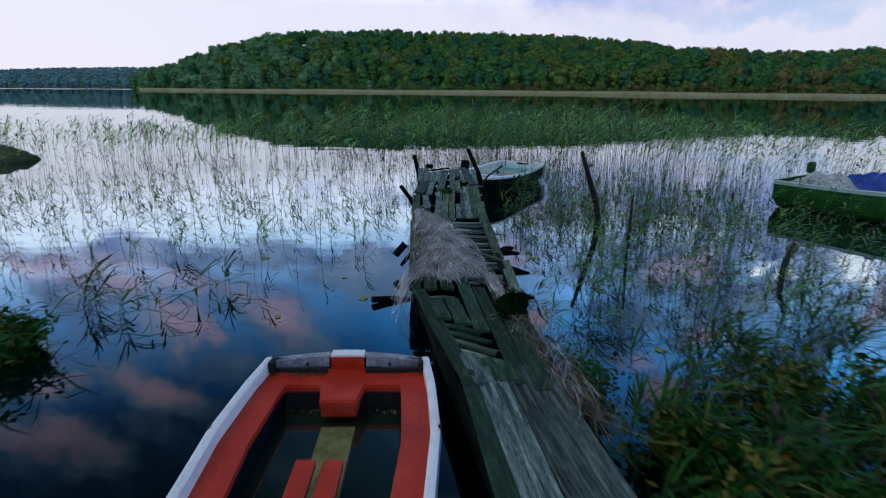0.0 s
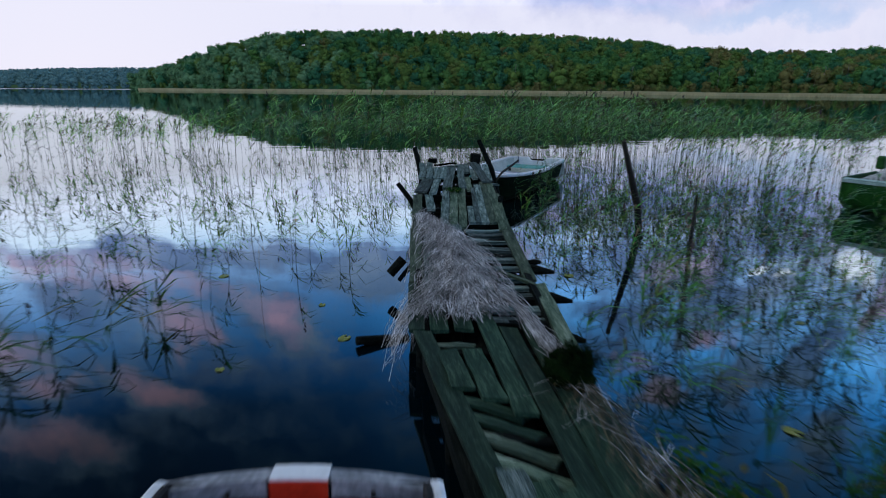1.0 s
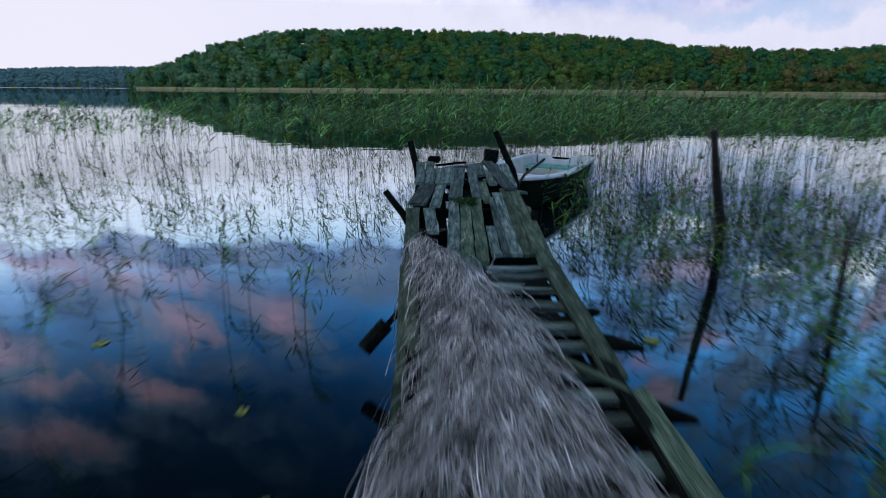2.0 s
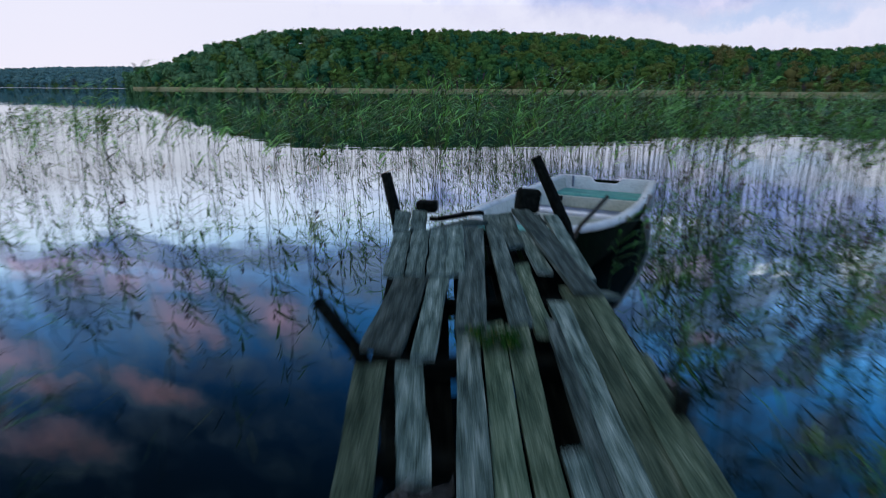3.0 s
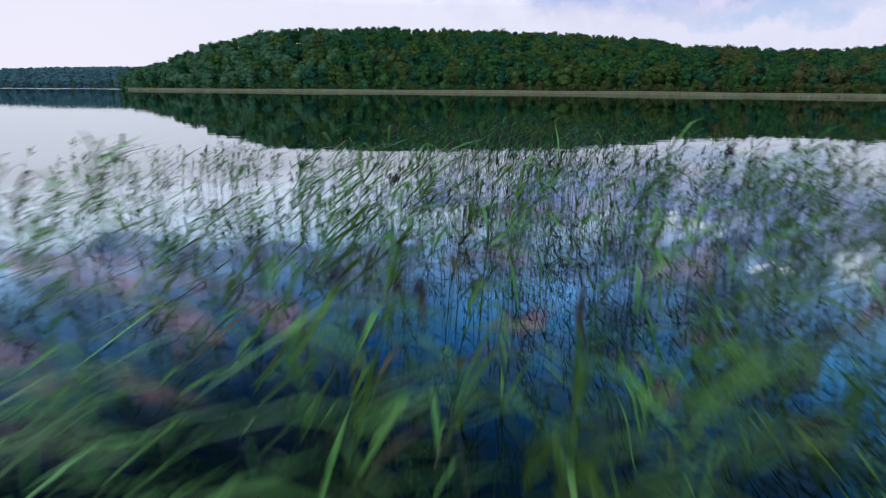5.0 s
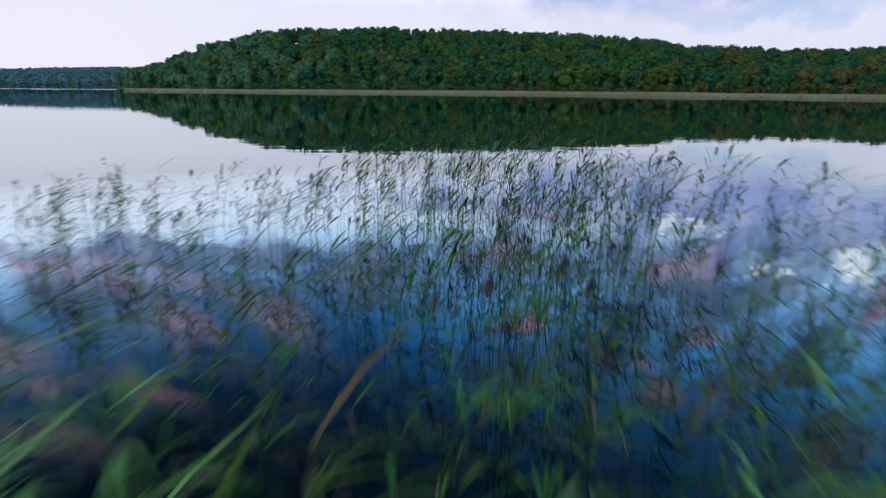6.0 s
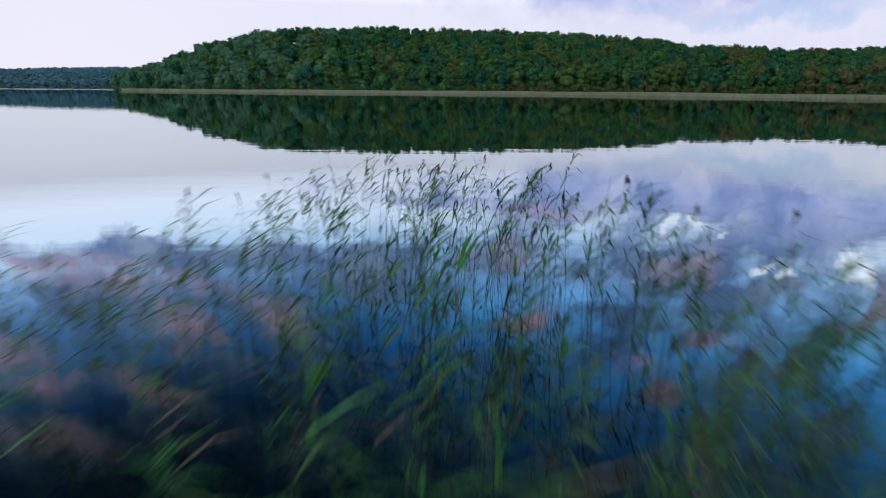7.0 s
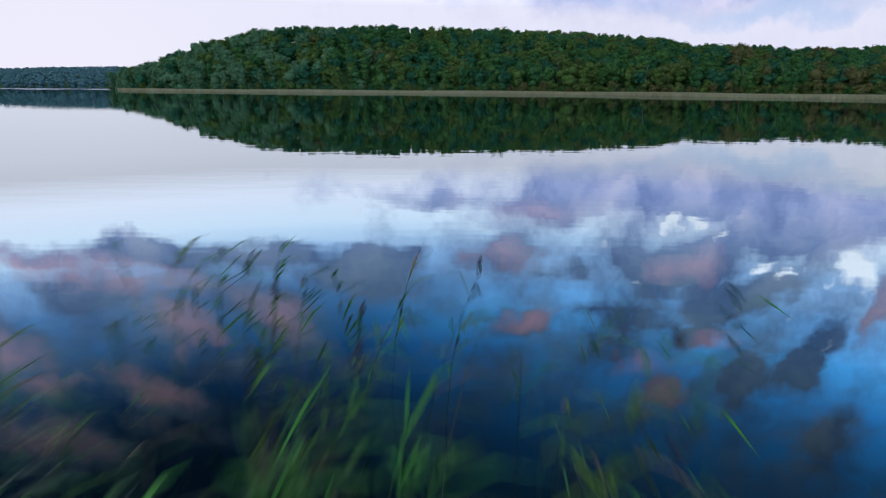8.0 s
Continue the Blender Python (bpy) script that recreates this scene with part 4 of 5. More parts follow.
    # skewed short boards before the head
    for x0, y0, x1, y1, w, lift, mat in ((-0.429, 10.04, -0.334, 10.78, 0.180, 0.022, "wood"), (-0.256, 10.0, -0.189, 10.78, 0.105, 0.02, "wood"), (-0.054, 10.19, 0.022, 11.60, 0.142, 0.040, "wood")):
        plank(x0, y0, x1, y1, w, lift, 0.03, mat, RNG.uniform(-.006, .006))
    # head: a raised row of short boards, a loose cross board, longer boards to the right
    for k, x in enumerate((-0.435, -0.322, -0.208, -0.108)):
        plank(x, 10.74 + 0.01 * k, x + 0.01, 11.42 + 0.055 * k, 0.108, 0.045 + RNG.uniform(0, .006), 0.032, "wood", RNG.uniform(-.004, .004))
    # the narrowest dark board, behind the raised row, paints the step's shadow
    for x0, y0, x1, y1, w, lift, mat in ((-0.22, 11.58, 0.085, 11.78, 0.13, 0.03, "wood"), (-0.24, 11.80, 0.10, 11.95, 0.07, 0.045, "wood_dark"), (-0.46, 11.48, 0.08, 11.68, 0.05, 0.0, "wood_dark"),
                                         (-0.45, 11.52, -0.46, 11.98, 0.11, 0.03, "wood"), (-0.335, 11.56, -0.34, 12.0, 0.105, 0.032, "wood"),
                                         (0.172, 10.26, 0.161, 11.98, 0.108, 0.015, "wood"), (0.275, 11.3, 0.27, 12.0, 0.11, 0.012, "wood"), (0.270, 10.20, 0.265, 11.0, 0.09, 0.0, "wood_lichen"),
                                         (0.53, 10.55, 0.385, 12.0, 0.135, 0.05, "wood"), (0.47, 11.5, 0.47, 12.0, 0.10, 0.012, "wood"), (0.58, 10.8, 0.60, 12.0, 0.10, 0.012, "wood"), (0.38, 10.9, 0.36, 11.6, 0.09, 0.008, "wood"),
                                         (0.52, 10.62, 0.70, 10.66, 0.07, -0.02, "wood")):
        plank(x0, y0, x1, y1, w, lift, 0.03, mat, RNG.uniform(-.006, .006))
    # posts and leaning stakes
    for name, pts, radii in (("post", [(-0.44, 12.1, 0.2), (-0.52, 12.2, 0.75), (-0.61, 12.28, 1.09)], [0.05, 0.048, 0.04]),
                             ("post", [(0.88, 11.95, 0.1), (0.72, 12.02, 0.75), (0.49, 12.09, 1.24)], [0.05, 0.048, 0.038]),
                             ("stake", [(-0.42, 10.35, 0.2), (-0.58, 10.42, 0.5), (-0.77, 10.47, 0.74)], [0.04, 0.038, 0.034]),
                             ("stake", [(0.62, 9.6, 0.1), (0.66, 9.68, 0.7)], [0.04, 0.036]),
                             ("stake", [(-0.52, 7.85, 0.35), (-0.66, 7.8, 0.2)], [0.05, 0.05])):
        part(name, tube_bm(pts, radii, 9, True, 0.07, RNG), M["wood_dark"], jetty)
    part("block", box_bm(0.17, 0.11, 0.17, 0.02, pose(0.44, 12.05, 0.93, 0, 6, 12)), M["wood_dark"], jetty)
    part("driftwood_beam", tube_bm([(-0.40, 6.62, 0.0), (-0.58, 6.55, 0.015), (-0.82, 6.44, 0.045)], [0.03, 0.04, 0.04], 7, True, 0.15, RNG), M["wood_dark"], jetty)
    part("block", box_bm(0.15, 0.09, 0.08, 0.012, pose(-0.29, 12.02, 0.89, 0, 0, -8)), M["wood_dark"], jetty)


build_jetty()


# ---- red boat ----
def hull_loft(stations, sections):
    """Rings of points from stern to bow."""
    verts = [p for s in sections for p in s]
    return verts, grid_faces(len(sections), len(sections[0]))


def red_boat():
    # stern at the far end, bow towards the bank
    boat = base("rowing_boat", (-0.72, 4.10, 0.0), "red and white rowing boat holding rain water beside the jetty", "boat", rz=181)
    L = 3.3

    def half(u):
        return float(np.interp(u, [0, 0.12, 0.3, 0.5, 0.65, 0.78, 0.88, 0.95, 1.0], [0.60, 0.645, 0.675, 0.64, 0.56, 0.44, 0.29, 0.15, 0.03]))

    def rim(u):
        return 0.44 + 0.16 * u * u

    n = 26
    us = [i / n for i in range(n + 1)]
    # outer hull
    sec = []
    for u in us:
        w, r, y = half(u), rim(u), u * L
        k = -0.14 + 0.25 * max(0, u - 0.7) ** 1.5 * 4
        prof = [(1.0, r), (1.01, r - 0.10), (0.96, 0.10), (0.80, -0.04), (0.0, k)]
        sec.append([(-w * a, y, z) for a, z in prof] + [(w * a, y, z) for a, z in reversed(prof[:-1])])
    v, f = hull_loft(us, sec)
    f.append(tuple(range(9)))
    part("hull", bm_from(v, f), M["red_hull"], boat, "dark hull below the white gunwale", True)

    # white gunwale: a rounded band on the rim, along both sides
    def band(name, a0, a1, dz0, dz1, mat, u0=0.0, u1=1.0, thick=0.03, label="", sides=(-1, 1), smooth_it=True):
        for sg in sides:
            ring = []
            for u in us:
                if u < u0 - 1e-6 or u > u1 + 1e-6:
                    continue
                w, r, y = half(u), rim(u), u * L
                xo, xi = max(w + a0, 0.0), max(w + a1, 0.0)
                ring.append([(sg * xo, y, r + dz0), (sg * (xo * .6 + xi * .4), y, r + max(dz0, dz1) + 0.004), (sg * xi, y, r + dz1), (sg * xi, y, r + dz1 - thick), (sg * xo, y, r + dz0 - thick)])
            vv = [p for q in ring for p in q]
            ff = grid_faces(len(ring), 5, True) + [(0, 1, 2, 3, 4), tuple(range(len(vv) - 5, len(vv)))]
            part(name, bm_from(vv, ff), M[mat], boat, label)

    band("gunwale", 0.018, -0.030, 0.0, 0.006, "white", label="white gunwale", thick=0.07)
    band("fender_strip", 0.026, 0.014, -0.035, -0.035, "slate", thick=0.04)
    band("side_bench", -0.036, -0.218, -0.085, -0.09, "red", 0.0, 0.93, 0.05, "red side bench")
    # shadow on the inner sides is put into their near-black colour
    band("inner_side", -0.212, -0.228, -0.135, -0.14, "red_hull", 0.08, 0.93, 0.24, "inner side with its shade painted near-black")
    band("inner_wall", -0.024, -0.038, 0.0, 0.0, "white", 0.0, 0.98, 0.10)

    # transom: white boards with a raised middle
    def transom_piece(name, x0, x1, z0, z1, mat, y0=-0.03, y1=0.035, curve=0.035, label=""):
        vv = []
        m = 8
        for i in range(m + 1):
            x = x0 + (x1 - x0) * i / m
            lift = curve * (1 - (x / 0.6) ** 2)
            yb = 0.03 * (1 - (x / 0.6) ** 2) * -1.6
            vv += [(x, y0 + yb, z0), (x, y0 + yb, z1 + lift), (x, y1 + yb, z1 + lift), (x, y1 + yb, z0)]
        ff = grid_faces(m + 1, 4, True) + [(0, 1, 2, 3), tuple(range(4 * m, 4 * m + 4))]
        bm = bm_from(vv, ff)
        bmesh.ops.bevel(bm, geom=[e for e in bm.edges if e.calc_face_angle(0) > 1.0], offset=0.008, segments=2, affect="EDGES")
        return part(name, bm, M[mat], boat, label)

    stern = transom_piece("transom", -0.60, 0.60, -0.05, 0.42, "grimy", -0.03, 0.03, label="grimy white transom")
    transom_piece("transom_board", -0.56, -0.14, 0.37, 0.425, "grimy", 0.03, 0.055)
    transom_piece("transom_board", 0.14, 0.56, 0.37, 0.425, "grimy", 0.03, 0.055)
    transom_piece("transom_cap", -0.125, 0.125, 0.36, 0.428, "white", -0.045, 0.05, label="raised outboard pad")
    transom_piece("pad_plate", -0.125, 0.125, 0.33, 0.415, "red", 0.05, 0.062)
    # added black strips paint the shade in the gap below each transom board
    for x in (-0.35, 0.35):
        part("gap_strip", box_bm(0.42, 0.022, 0.05, 0.004, pose(x, 0.072, 0.366)), M["black"], stern, "black strip painting the shade in the dirty gap under the board")
    for x in (-0.555, 0.555):
        part("corner_patch", box_bm(0.035, 0.10, 0.09, 0.01, pose(x, 0.075, 0.415, 0, 0, 8 if x < 0 else -8)), M["black"], stern, "black rubber corner")
    for x in (-0.32, 0.30):
        part("hook", box_bm(0.02, 0.03, 0.02, 0.004, pose(x, 0.03, 0.40)), M["black"], stern)
    for sg in (-1, 1):
        part("rowlock", box_bm(0.02, 0.035, 0.03, 0.004, pose(sg * 0.69, 0.98, 0.455)), M["black"], boat)

    # stern bench with its middle box
    vv = [(-0.56, -0.02), (0.56, -0.02), (0.58, 0.29), (0.43, 0.30), (0.40, 0.275), (0.16, 0.275), (0.13, 0.49), (-0.13, 0.49), (-0.16, 0.275), (-0.40, 0.275), (-0.43, 0.30), (-0.58, 0.29)]
    bm = bmesh.new()
    face = bm.faces.new([bm.verts.new((x, y, 0.352)) for x, y in vv])
    ext = bmesh.ops.extrude_face_region(bm, geom=[face])
    bmesh.ops.translate(bm, vec=(0, 0, -0.06), verts=[g for g in ext["geom"] if isinstance(g, bmesh.types.BMVert)])
    bmesh.ops.bevel(bm, geom=list(bm.edges), offset=0.012, segments=2, affect="EDGES")
    part("stern_bench", bm, M["red"], boat, "red stern bench")
    part("bench_box", box_bm(0.25, 0.20, 0.13, 0.012, pose(0, 0.385, 0.285)), M["red"], boat)
    # bulkhead painted black for the shade below the bench
    part("bench_front", box_bm(0.86, 0.03, 0.25, 0.008, pose(0, 0.255, 0.19)), M["black"], boat, "bulkhead under the bench, its shade painted black")
    # middle planks
    for x in (-0.075, 0.075):
        part("thwart_plank", box_bm(0.115, 1.1, 0.05, 0.008, pose(x * 1.05, 1.72, 0.345)), M["red"], boat, "red painted plank")
    for y in (1.80, 2.35):
        part("thwart", box_bm(1.0, 0.16, 0.045, 0.008, pose(0, y, 0.30)), M["red"], boat)
    # floor and bilge water
    sec = []
    for u in us[2:-3]:
        w, y = half(u) * 0.86, u * L
        sec.append([(-w, y, 0.06), (-w * 0.3, y, 0.045), (w * 0.3, y, 0.045), (w, y, 0.06)])
    v, f = hull_loft(us, sec)
    part("floor", bm_from(v, f), M["floor_yellow"], boat)
    part("keelson", box_bm(0.24, 2.4, 0.16, 0.01, pose(0, 1.72, 0.095)), M["floor_yellow"], boat, "yellowish algae-stained centre board")
    sec = [[(-half(u) * 0.87, u * L, 0.168), (half(u) * 0.87, u * L, 0.168)] for u in us[2:-3]]
    v, f = hull_loft(us, sec)
    part("bilge_water", bm_from(v, f), M["bilge"], boat, "still rain water inside the boat")


red_boat()


def leaf_litter():
    """Small dead leaves and crumbs lying on the red boat's stern bench and floating in its rain water."""
    rng = np.random.RandomState(90)
    V, F, n = [], [], 0
    for _ in range(150):
        side = rng.rand() < 0.75
        if rng.rand() < 0.55:
            x, y, z = rng.uniform(0.16, 0.54) * (1 if side else -1), 0.095 + abs(rng.normal()) * 0.03, 0.357
        else:
            x, y, z = rng.uniform(0.17, 0.40) * (1 if side else -1), 0.30 + abs(rng.normal()) * 0.035, 0.172
        a, r = rng.uniform(0, 6.3), rng.uniform(0.006, 0.017)
        px, py = -0.72 - x, 4.10 - y
        V += [(px + r * math.cos(a + q) * k, py + r * math.sin(a + q) * k, z + 0.004 * rng.rand()) for q, k in ((0, 1.0), (1.4, 0.5), (3.1, 1.0), (4.6, 0.5))]
        F.append((n, n + 1, n + 2, n + 3))
        n += 4
    ob = mesh_object("leaf_litter", V, F, [M["straw_brown"]])
    tagged(ob, "dead brown leaves and crumbs in the red rowing boat", "leaves", kind="stuff")


leaf_litter()


# ---- white boat ----
def white_boat():
    # stern away from the jetty, blunt bow by its head
    boat = base("dinghy", (2.16, 16.22, 0.0), "old white dinghy with teal seat and green algae beside the jetty", "boat", rz=180 - 27.2)
    L = 3.64

    def half(u):
        return float(np.interp(u, [0, 0.1, 0.3, 0.5, 0.7, 0.82, 0.9, 0.96, 1.0], [0.64, 0.68, 0.725, 0.74, 0.725, 0.68, 0.61, 0.51, 0.38]))

    def rim(u):
        return 0.47 + 0.02 * math.cos(u * 6) + 0.06 * u * u

    n = 40
    us = [1 - (1 - i / n) ** 1.25 for i in range(n + 1)]
    outer, inner = [], []
    for u in us:
        w, r, y = half(u), rim(u), u * L
        k = -0.12 + 0.9 * max(0, u - 0.75) ** 1.6
        lo = 0.08 + 0.9 * max(0, u - 0.8) ** 1.6
        prof = [(1.0, r - 0.03), (0.98, r - 0.14), (0.90, 0.12), (0.70, -0.02), (0.0, k)]
        outer.append([(-w * a, y, z) for a, z in prof] + [(w * a, y, z) for a, z in reversed(prof[:-1])])
        prof = [(1.0, r - 0.01), (0.90, r - 0.03), (0.84, 0.24), (0.70, lo + 0.01), (0.0, lo)]
        inner.append([(-w * a, y, z) for a, z in prof] + [(w * a, y, z) for a, z in reversed(prof[:-1])])
    v, f = hull_loft(us, outer)
    f += [tuple(range(9)), tuple(range(len(v) - 9, len(v)))]
    part("hull", bm_from(v, f), M["hull_black"], boat, "near-black outer hull", True)
    v, f = hull_loft(us, inner)
    part("inner_hull", bm_from(v, f), M["boat_grey"], boat, "worn white inside", True)
    # rounded rim
    for sg in (-1, 1):
        ring = []
        for u in us:
            w, r, y = half(u), rim(u), u * L
            c = [(w + 0.035, r - 0.05), (w + 0.04, r - 0.01), (w + 0.01, r + 0.012), (w - 0.045, r + 0.01), (w - 0.065, r - 0.02), (w - 0.03, r - 0.05)]
            ring.append([(sg * x, y, z) for x, z in c])
        vv = [p for q in ring for p in q]
        part("gunwale", bm_from(vv, grid_faces(len(ring), 6, True) + [tuple(range(6)), tuple(range(len(vv) - 6, len(vv)))]), M["white"], boat, "", True)
    # bow cap
    part("bow_cap", box_bm(0.80, 0.07, 0.09, 0.03, pose(0, L - 0.01, 0.49)), M["teal"], boat, "faded teal bow end")
    # transom with the notch for a motor
    outline = [(-0.68, 0.10), (-0.68, 0.50), (-0.24, 0.50), (-0.16, 0.42), (0.14, 0.42), (0.22, 0.50), (0.68, 0.50), (0.68, 0.10)]
    bm = bmesh.new()
    face = bm.faces.new([bm.verts.new((x, -0.03, z)) for x, z in outline])
    ext = bmesh.ops.extrude_face_region(bm, geom=[face])
    bmesh.ops.translate(bm, vec=(0, 0.07, 0), verts=[g for g in ext["geom"] if isinstance(g, bmesh.types.BMVert)])
    bmesh.ops.bevel(bm, geom=list(bm.edges), offset=0.012, segments=2, affect="EDGES")
    stern = part("transom", bm, M["white"], boat, "white notched transom")
    # stern seat
    part("stern_seat", box_bm(1.20, 0.44, 0.05, 0.015, pose(0, 0.27, 0.29)), M["teal"], boat, "faded teal stern seat")
    front = part("seat_front", box_bm(1.22, 0.04, 0.16, 0.01, pose(0, 0.49, 0.20)), M["boat_grey"], boat)
    part("drain_plug", box_bm(0.06, 0.03, 0.07, 0.01, pose(0.50, 0.515, 0.24)), M["black"], front)
    part("strap", box_bm(0.03, 0.02, 0.16, 0.004, pose(0.46, 0.05, 0.42)), M["slate"], stern, "dark strap over the transom")
    # algae on the floor aft of the thwart and before it
    for y0, y1, mat, lab in ((0.53, 0.78, "algae", "floor strip green with algae"), (0.78, 1.62, "pale_floor", "cream floor stained with algae"), (1.62, 1.72, "algae", "floor strip green with algae"), (2.0, 2.16, "algae", "floor strip green with algae"), (2.16, 2.44, "pale_floor", "cream floor stained with algae")):
        sec = []
        for k in range(7):
            y = y0 + (y1 - y0) * k / 6
            w = half(y / L) * 0.72
            lo = 0.098 + 0.9 * max(0, y / L - 0.8) ** 1.6 + (0.07 if mat == "teal" else 0)
            sec.append([(-w, y, lo + 0.02), (0, y, lo), (w, y, lo + 0.02)])
        v, f = hull_loft(us, sec)
        part("floor", bm_from(v, f), M[mat], boat, lab)
    # middle thwart; an added white strip paints the sky's glint near its front
    part("thwart", box_bm(1.38, 0.30, 0.04, 0.012, pose(0, 1.78, 0.325)), M["slate"], boat, "slate-blue thwart")
    part("thwart_edge", box_bm(1.14, 0.11, 0.05, 0.012, pose(0, 1.905, 0.331, 0, 0, -4)), M["glint_white"], boat, "white strip painting the sky's glint on the wet thwart")
    front = part("thwart_front", box_bm(1.30, 0.03, 0.20, 0.008, pose(0, 1.975, 0.21)), M["boat_grey"], boat)
    for x in (-0.26, 0.24):
        part("slot", box_bm(0.10, 0.012, 0.04, 0.003, pose(x, 1.995, 0.20)), M["black"], front)
    # bow locker with a teal lid
    for u0, u1, zt, mat, nm, lab, side in ((0.765, 0.965, 0.30, "teal", "bow_locker", "faded teal bow locker", 0.86), (0.760, 0.780, 0.27, "boat_grey", "locker_front", "", 0.84)):
        sec = []
        for k in range(8):
            u = u0 + (u1 - u0) * k / 7
            w = half(u) * side
            sec.append([(-w, u * L, 0.12), (-w, u * L, zt), (0, u * L, zt + 0.012), (w, u * L, zt), (w, u * L, 0.12)])
        v, f = hull_loft(us, sec)
        f += [(0, 1, 2, 3, 4), tuple(range(len(v) - 5, len(v)))]
        part(nm, bm_from(v, f), M[mat], boat, lab)
    part("locker_lip", box_bm(1.14, 0.10, 0.03, 0.012, pose(0, 2.82, 0.312)), M["boat_grey"], boat, "worn pale lip of the locker")
    part("locker_hatch", box_bm(0.26, 0.36, 0.02, 0.006, pose(0.40, 3.10, 0.316)), M["slate"], boat, "slate-blue hatch")
    part("locker_hatch", box_bm(0.28, 0.36, 0.02, 0.006, pose(-0.38, 3.10, 0.316)), M["slate"], boat, "slate-blue hatch")
    for sg in (-1, 1):
        part("rowlock", box_bm(0.05, 0.09, 0.03, 0.01, pose(sg * 0.745, 1.35, 0.49)), M["white"], boat)


white_boat()


# ---- green boat ----
def green_boat():
    boat = base("motor_boat", (7.60, 12.78, 0.09), "dark green boat with blue and grey tarpaulins among the reeds", "boat", rz=180 + 34.8)
    L = 4.6

    def half(u):
        return float(np.interp(u, [0, 0.3, 0.6, 0.8, 0.92, 1.0], [0.72, 0.80, 0.76, 0.56, 0.3, 0.04]))

    us = [i / 24 for i in range(25)]
    sec = []
    for u in us:
        w, r, y = half(u), 0.50 + 0.15 * u * u, u * L
        prof = [(1.0, r), (0.99, r - 0.15), (0.93, 0.08), (0.7, -0.06), (0, -0.15)]
        sec.append([(-w * a, y, z) for a, z in prof] + [(w * a, y, z) for a, z in reversed(prof[:-1])])
    v, f = hull_loft(us, sec)
    f.append(tuple(range(9)))
    part("hull", bm_from(v, f), M["hull_green"], boat, "", True)
    for sg in (-1, 1):
        ring = []
        for u in us:
            w, r, y = half(u), 0.50 + 0.15 * u * u, u * L
            ring.append([(sg * x, y, z) for x, z in ((w + 0.025, r - 0.065), (w + 0.035, r), (w - 0.05, r + 0.014), (w - 0.06, r - 0.05))])
        vv = [p for q in ring for p in q]
        part("gunwale", bm_from(vv, grid_faces(len(ring), 4, True) + [(0, 1, 2, 3), tuple(range(len(vv) - 4, len(vv)))]), M["pale_rim"], boat, "pale green-grey rim")
    part("transom", box_bm(1.44, 0.05, 0.42, 0.012, pose(0, 0.0, 0.31)), M["hull_green"], boat)
    part("deck", box_bm(1.3, 3.2, 0.03, 0.01, pose(0, 1.7, 0.38)), M["slate"], boat)
    part("motor_cover", box_bm(0.18, 0.14, 0.24, 0.03, pose(-0.58, 0.10, 0.70)), M["hull_green"], boat, "dark green motor cover")

    def crumpled(name, cx, cy, sx, sy, h, mat, seed, label):
        rng2 = random.Random(seed)
        n = 14
        vv = []
        for i in range(n + 1):
            for j in range(n + 1):
                a, b = i / n * 2 - 1, j / n * 2 - 1
                dome = max(0.0, 1 - max(abs(a), abs(b)) ** 4)
                z = 0.40 + h * dome * (0.7 + 0.6 * noise.noise((a * 2.2 + seed, b * 2.2, 0))) + 0.03 * noise.noise((a * 7, b * 7, seed))
                vv.append((cx + a * sx, cy + b * sy, z))
        part(name, bm_from(vv, grid_faces(n + 1, n + 1)), M[mat], boat, label, True)

    crumpled("grey_tarpaulin", -0.05, 0.75, 0.6, 0.65, 0.33, "tarp_grey", 2, "crumpled grey tarpaulin")
    crumpled("blue_tarpaulin", -0.25, 1.5, 0.4, 0.75, 0.38, "blue", 5, "bright blue tarpaulin")
    crumpled("white_sheet", 0.2, 2.2, 0.35, 0.3, 0.34, "white", 9, "white plastic sheet")


green_boat()


# ---- poles in the water ----
def pole(name, pts, radii, label, cat="pole"):
    ob = base(name, pts[0][:2] + (0,), label, cat)
    o = Vector((*pts[0][:2], 0))
    part("shaft", tube_bm([Vector(p) - o for p in pts], radii, 8, True, 0.1, RNG), M["pole"], ob, "", True)
    return ob


pole("mooring_pole", [(2.95, 10.84, -0.5), (2.92, 10.80, 0.0), (2.80, 10.6, 0.40), (2.55, 10.3, 0.95), (2.34, 10.01, 1.40)], [0.060, 0.060, 0.056, 0.046, 0.030], "dark leaning crooked wooden pole standing in the water")
pole("stake", [(2.78, 8.58, -0.4), (2.79, 8.60, 0.3), (2.83, 8.66, 0.92)], [0.026, 0.026, 0.014], "thin dark stake in the water")
pole("stake", [(4.50, 7.47, -0.4), (4.52, 7.47, 0.2), (4.64, 7.5, 0.48)], [0.04, 0.04, 0.034], "short crooked stake in the water")


def lump(name, at, size, mat, label, cat, seed, sub=3, rough=0.35):
    bm = bmesh.new()
    bmesh.ops.create_icosphere(bm, subdivisions=sub, radius=1.0)
    for v in bm.verts:
        k = 1 + rough * noise.noise(v.co * 1.6 + Vector((seed, 0, 0))) + rough * 0.4 * noise.noise(v.co * 4.5)
        v.co = Vector((v.co.x * size[0], v.co.y * size[1], v.co.z * size[2])) * k
    me = bpy.data.meshes.new(name)
    bm.to_mesh(me)
    bm.free()
    me.materials.append(M[mat])
    me.polygons.foreach_set("use_smooth", np.ones(len(me.polygons), dtype=bool))
    ob = new(name, me)
    ob.matrix_world = pose(*at)
    return tagged(ob, label, cat)


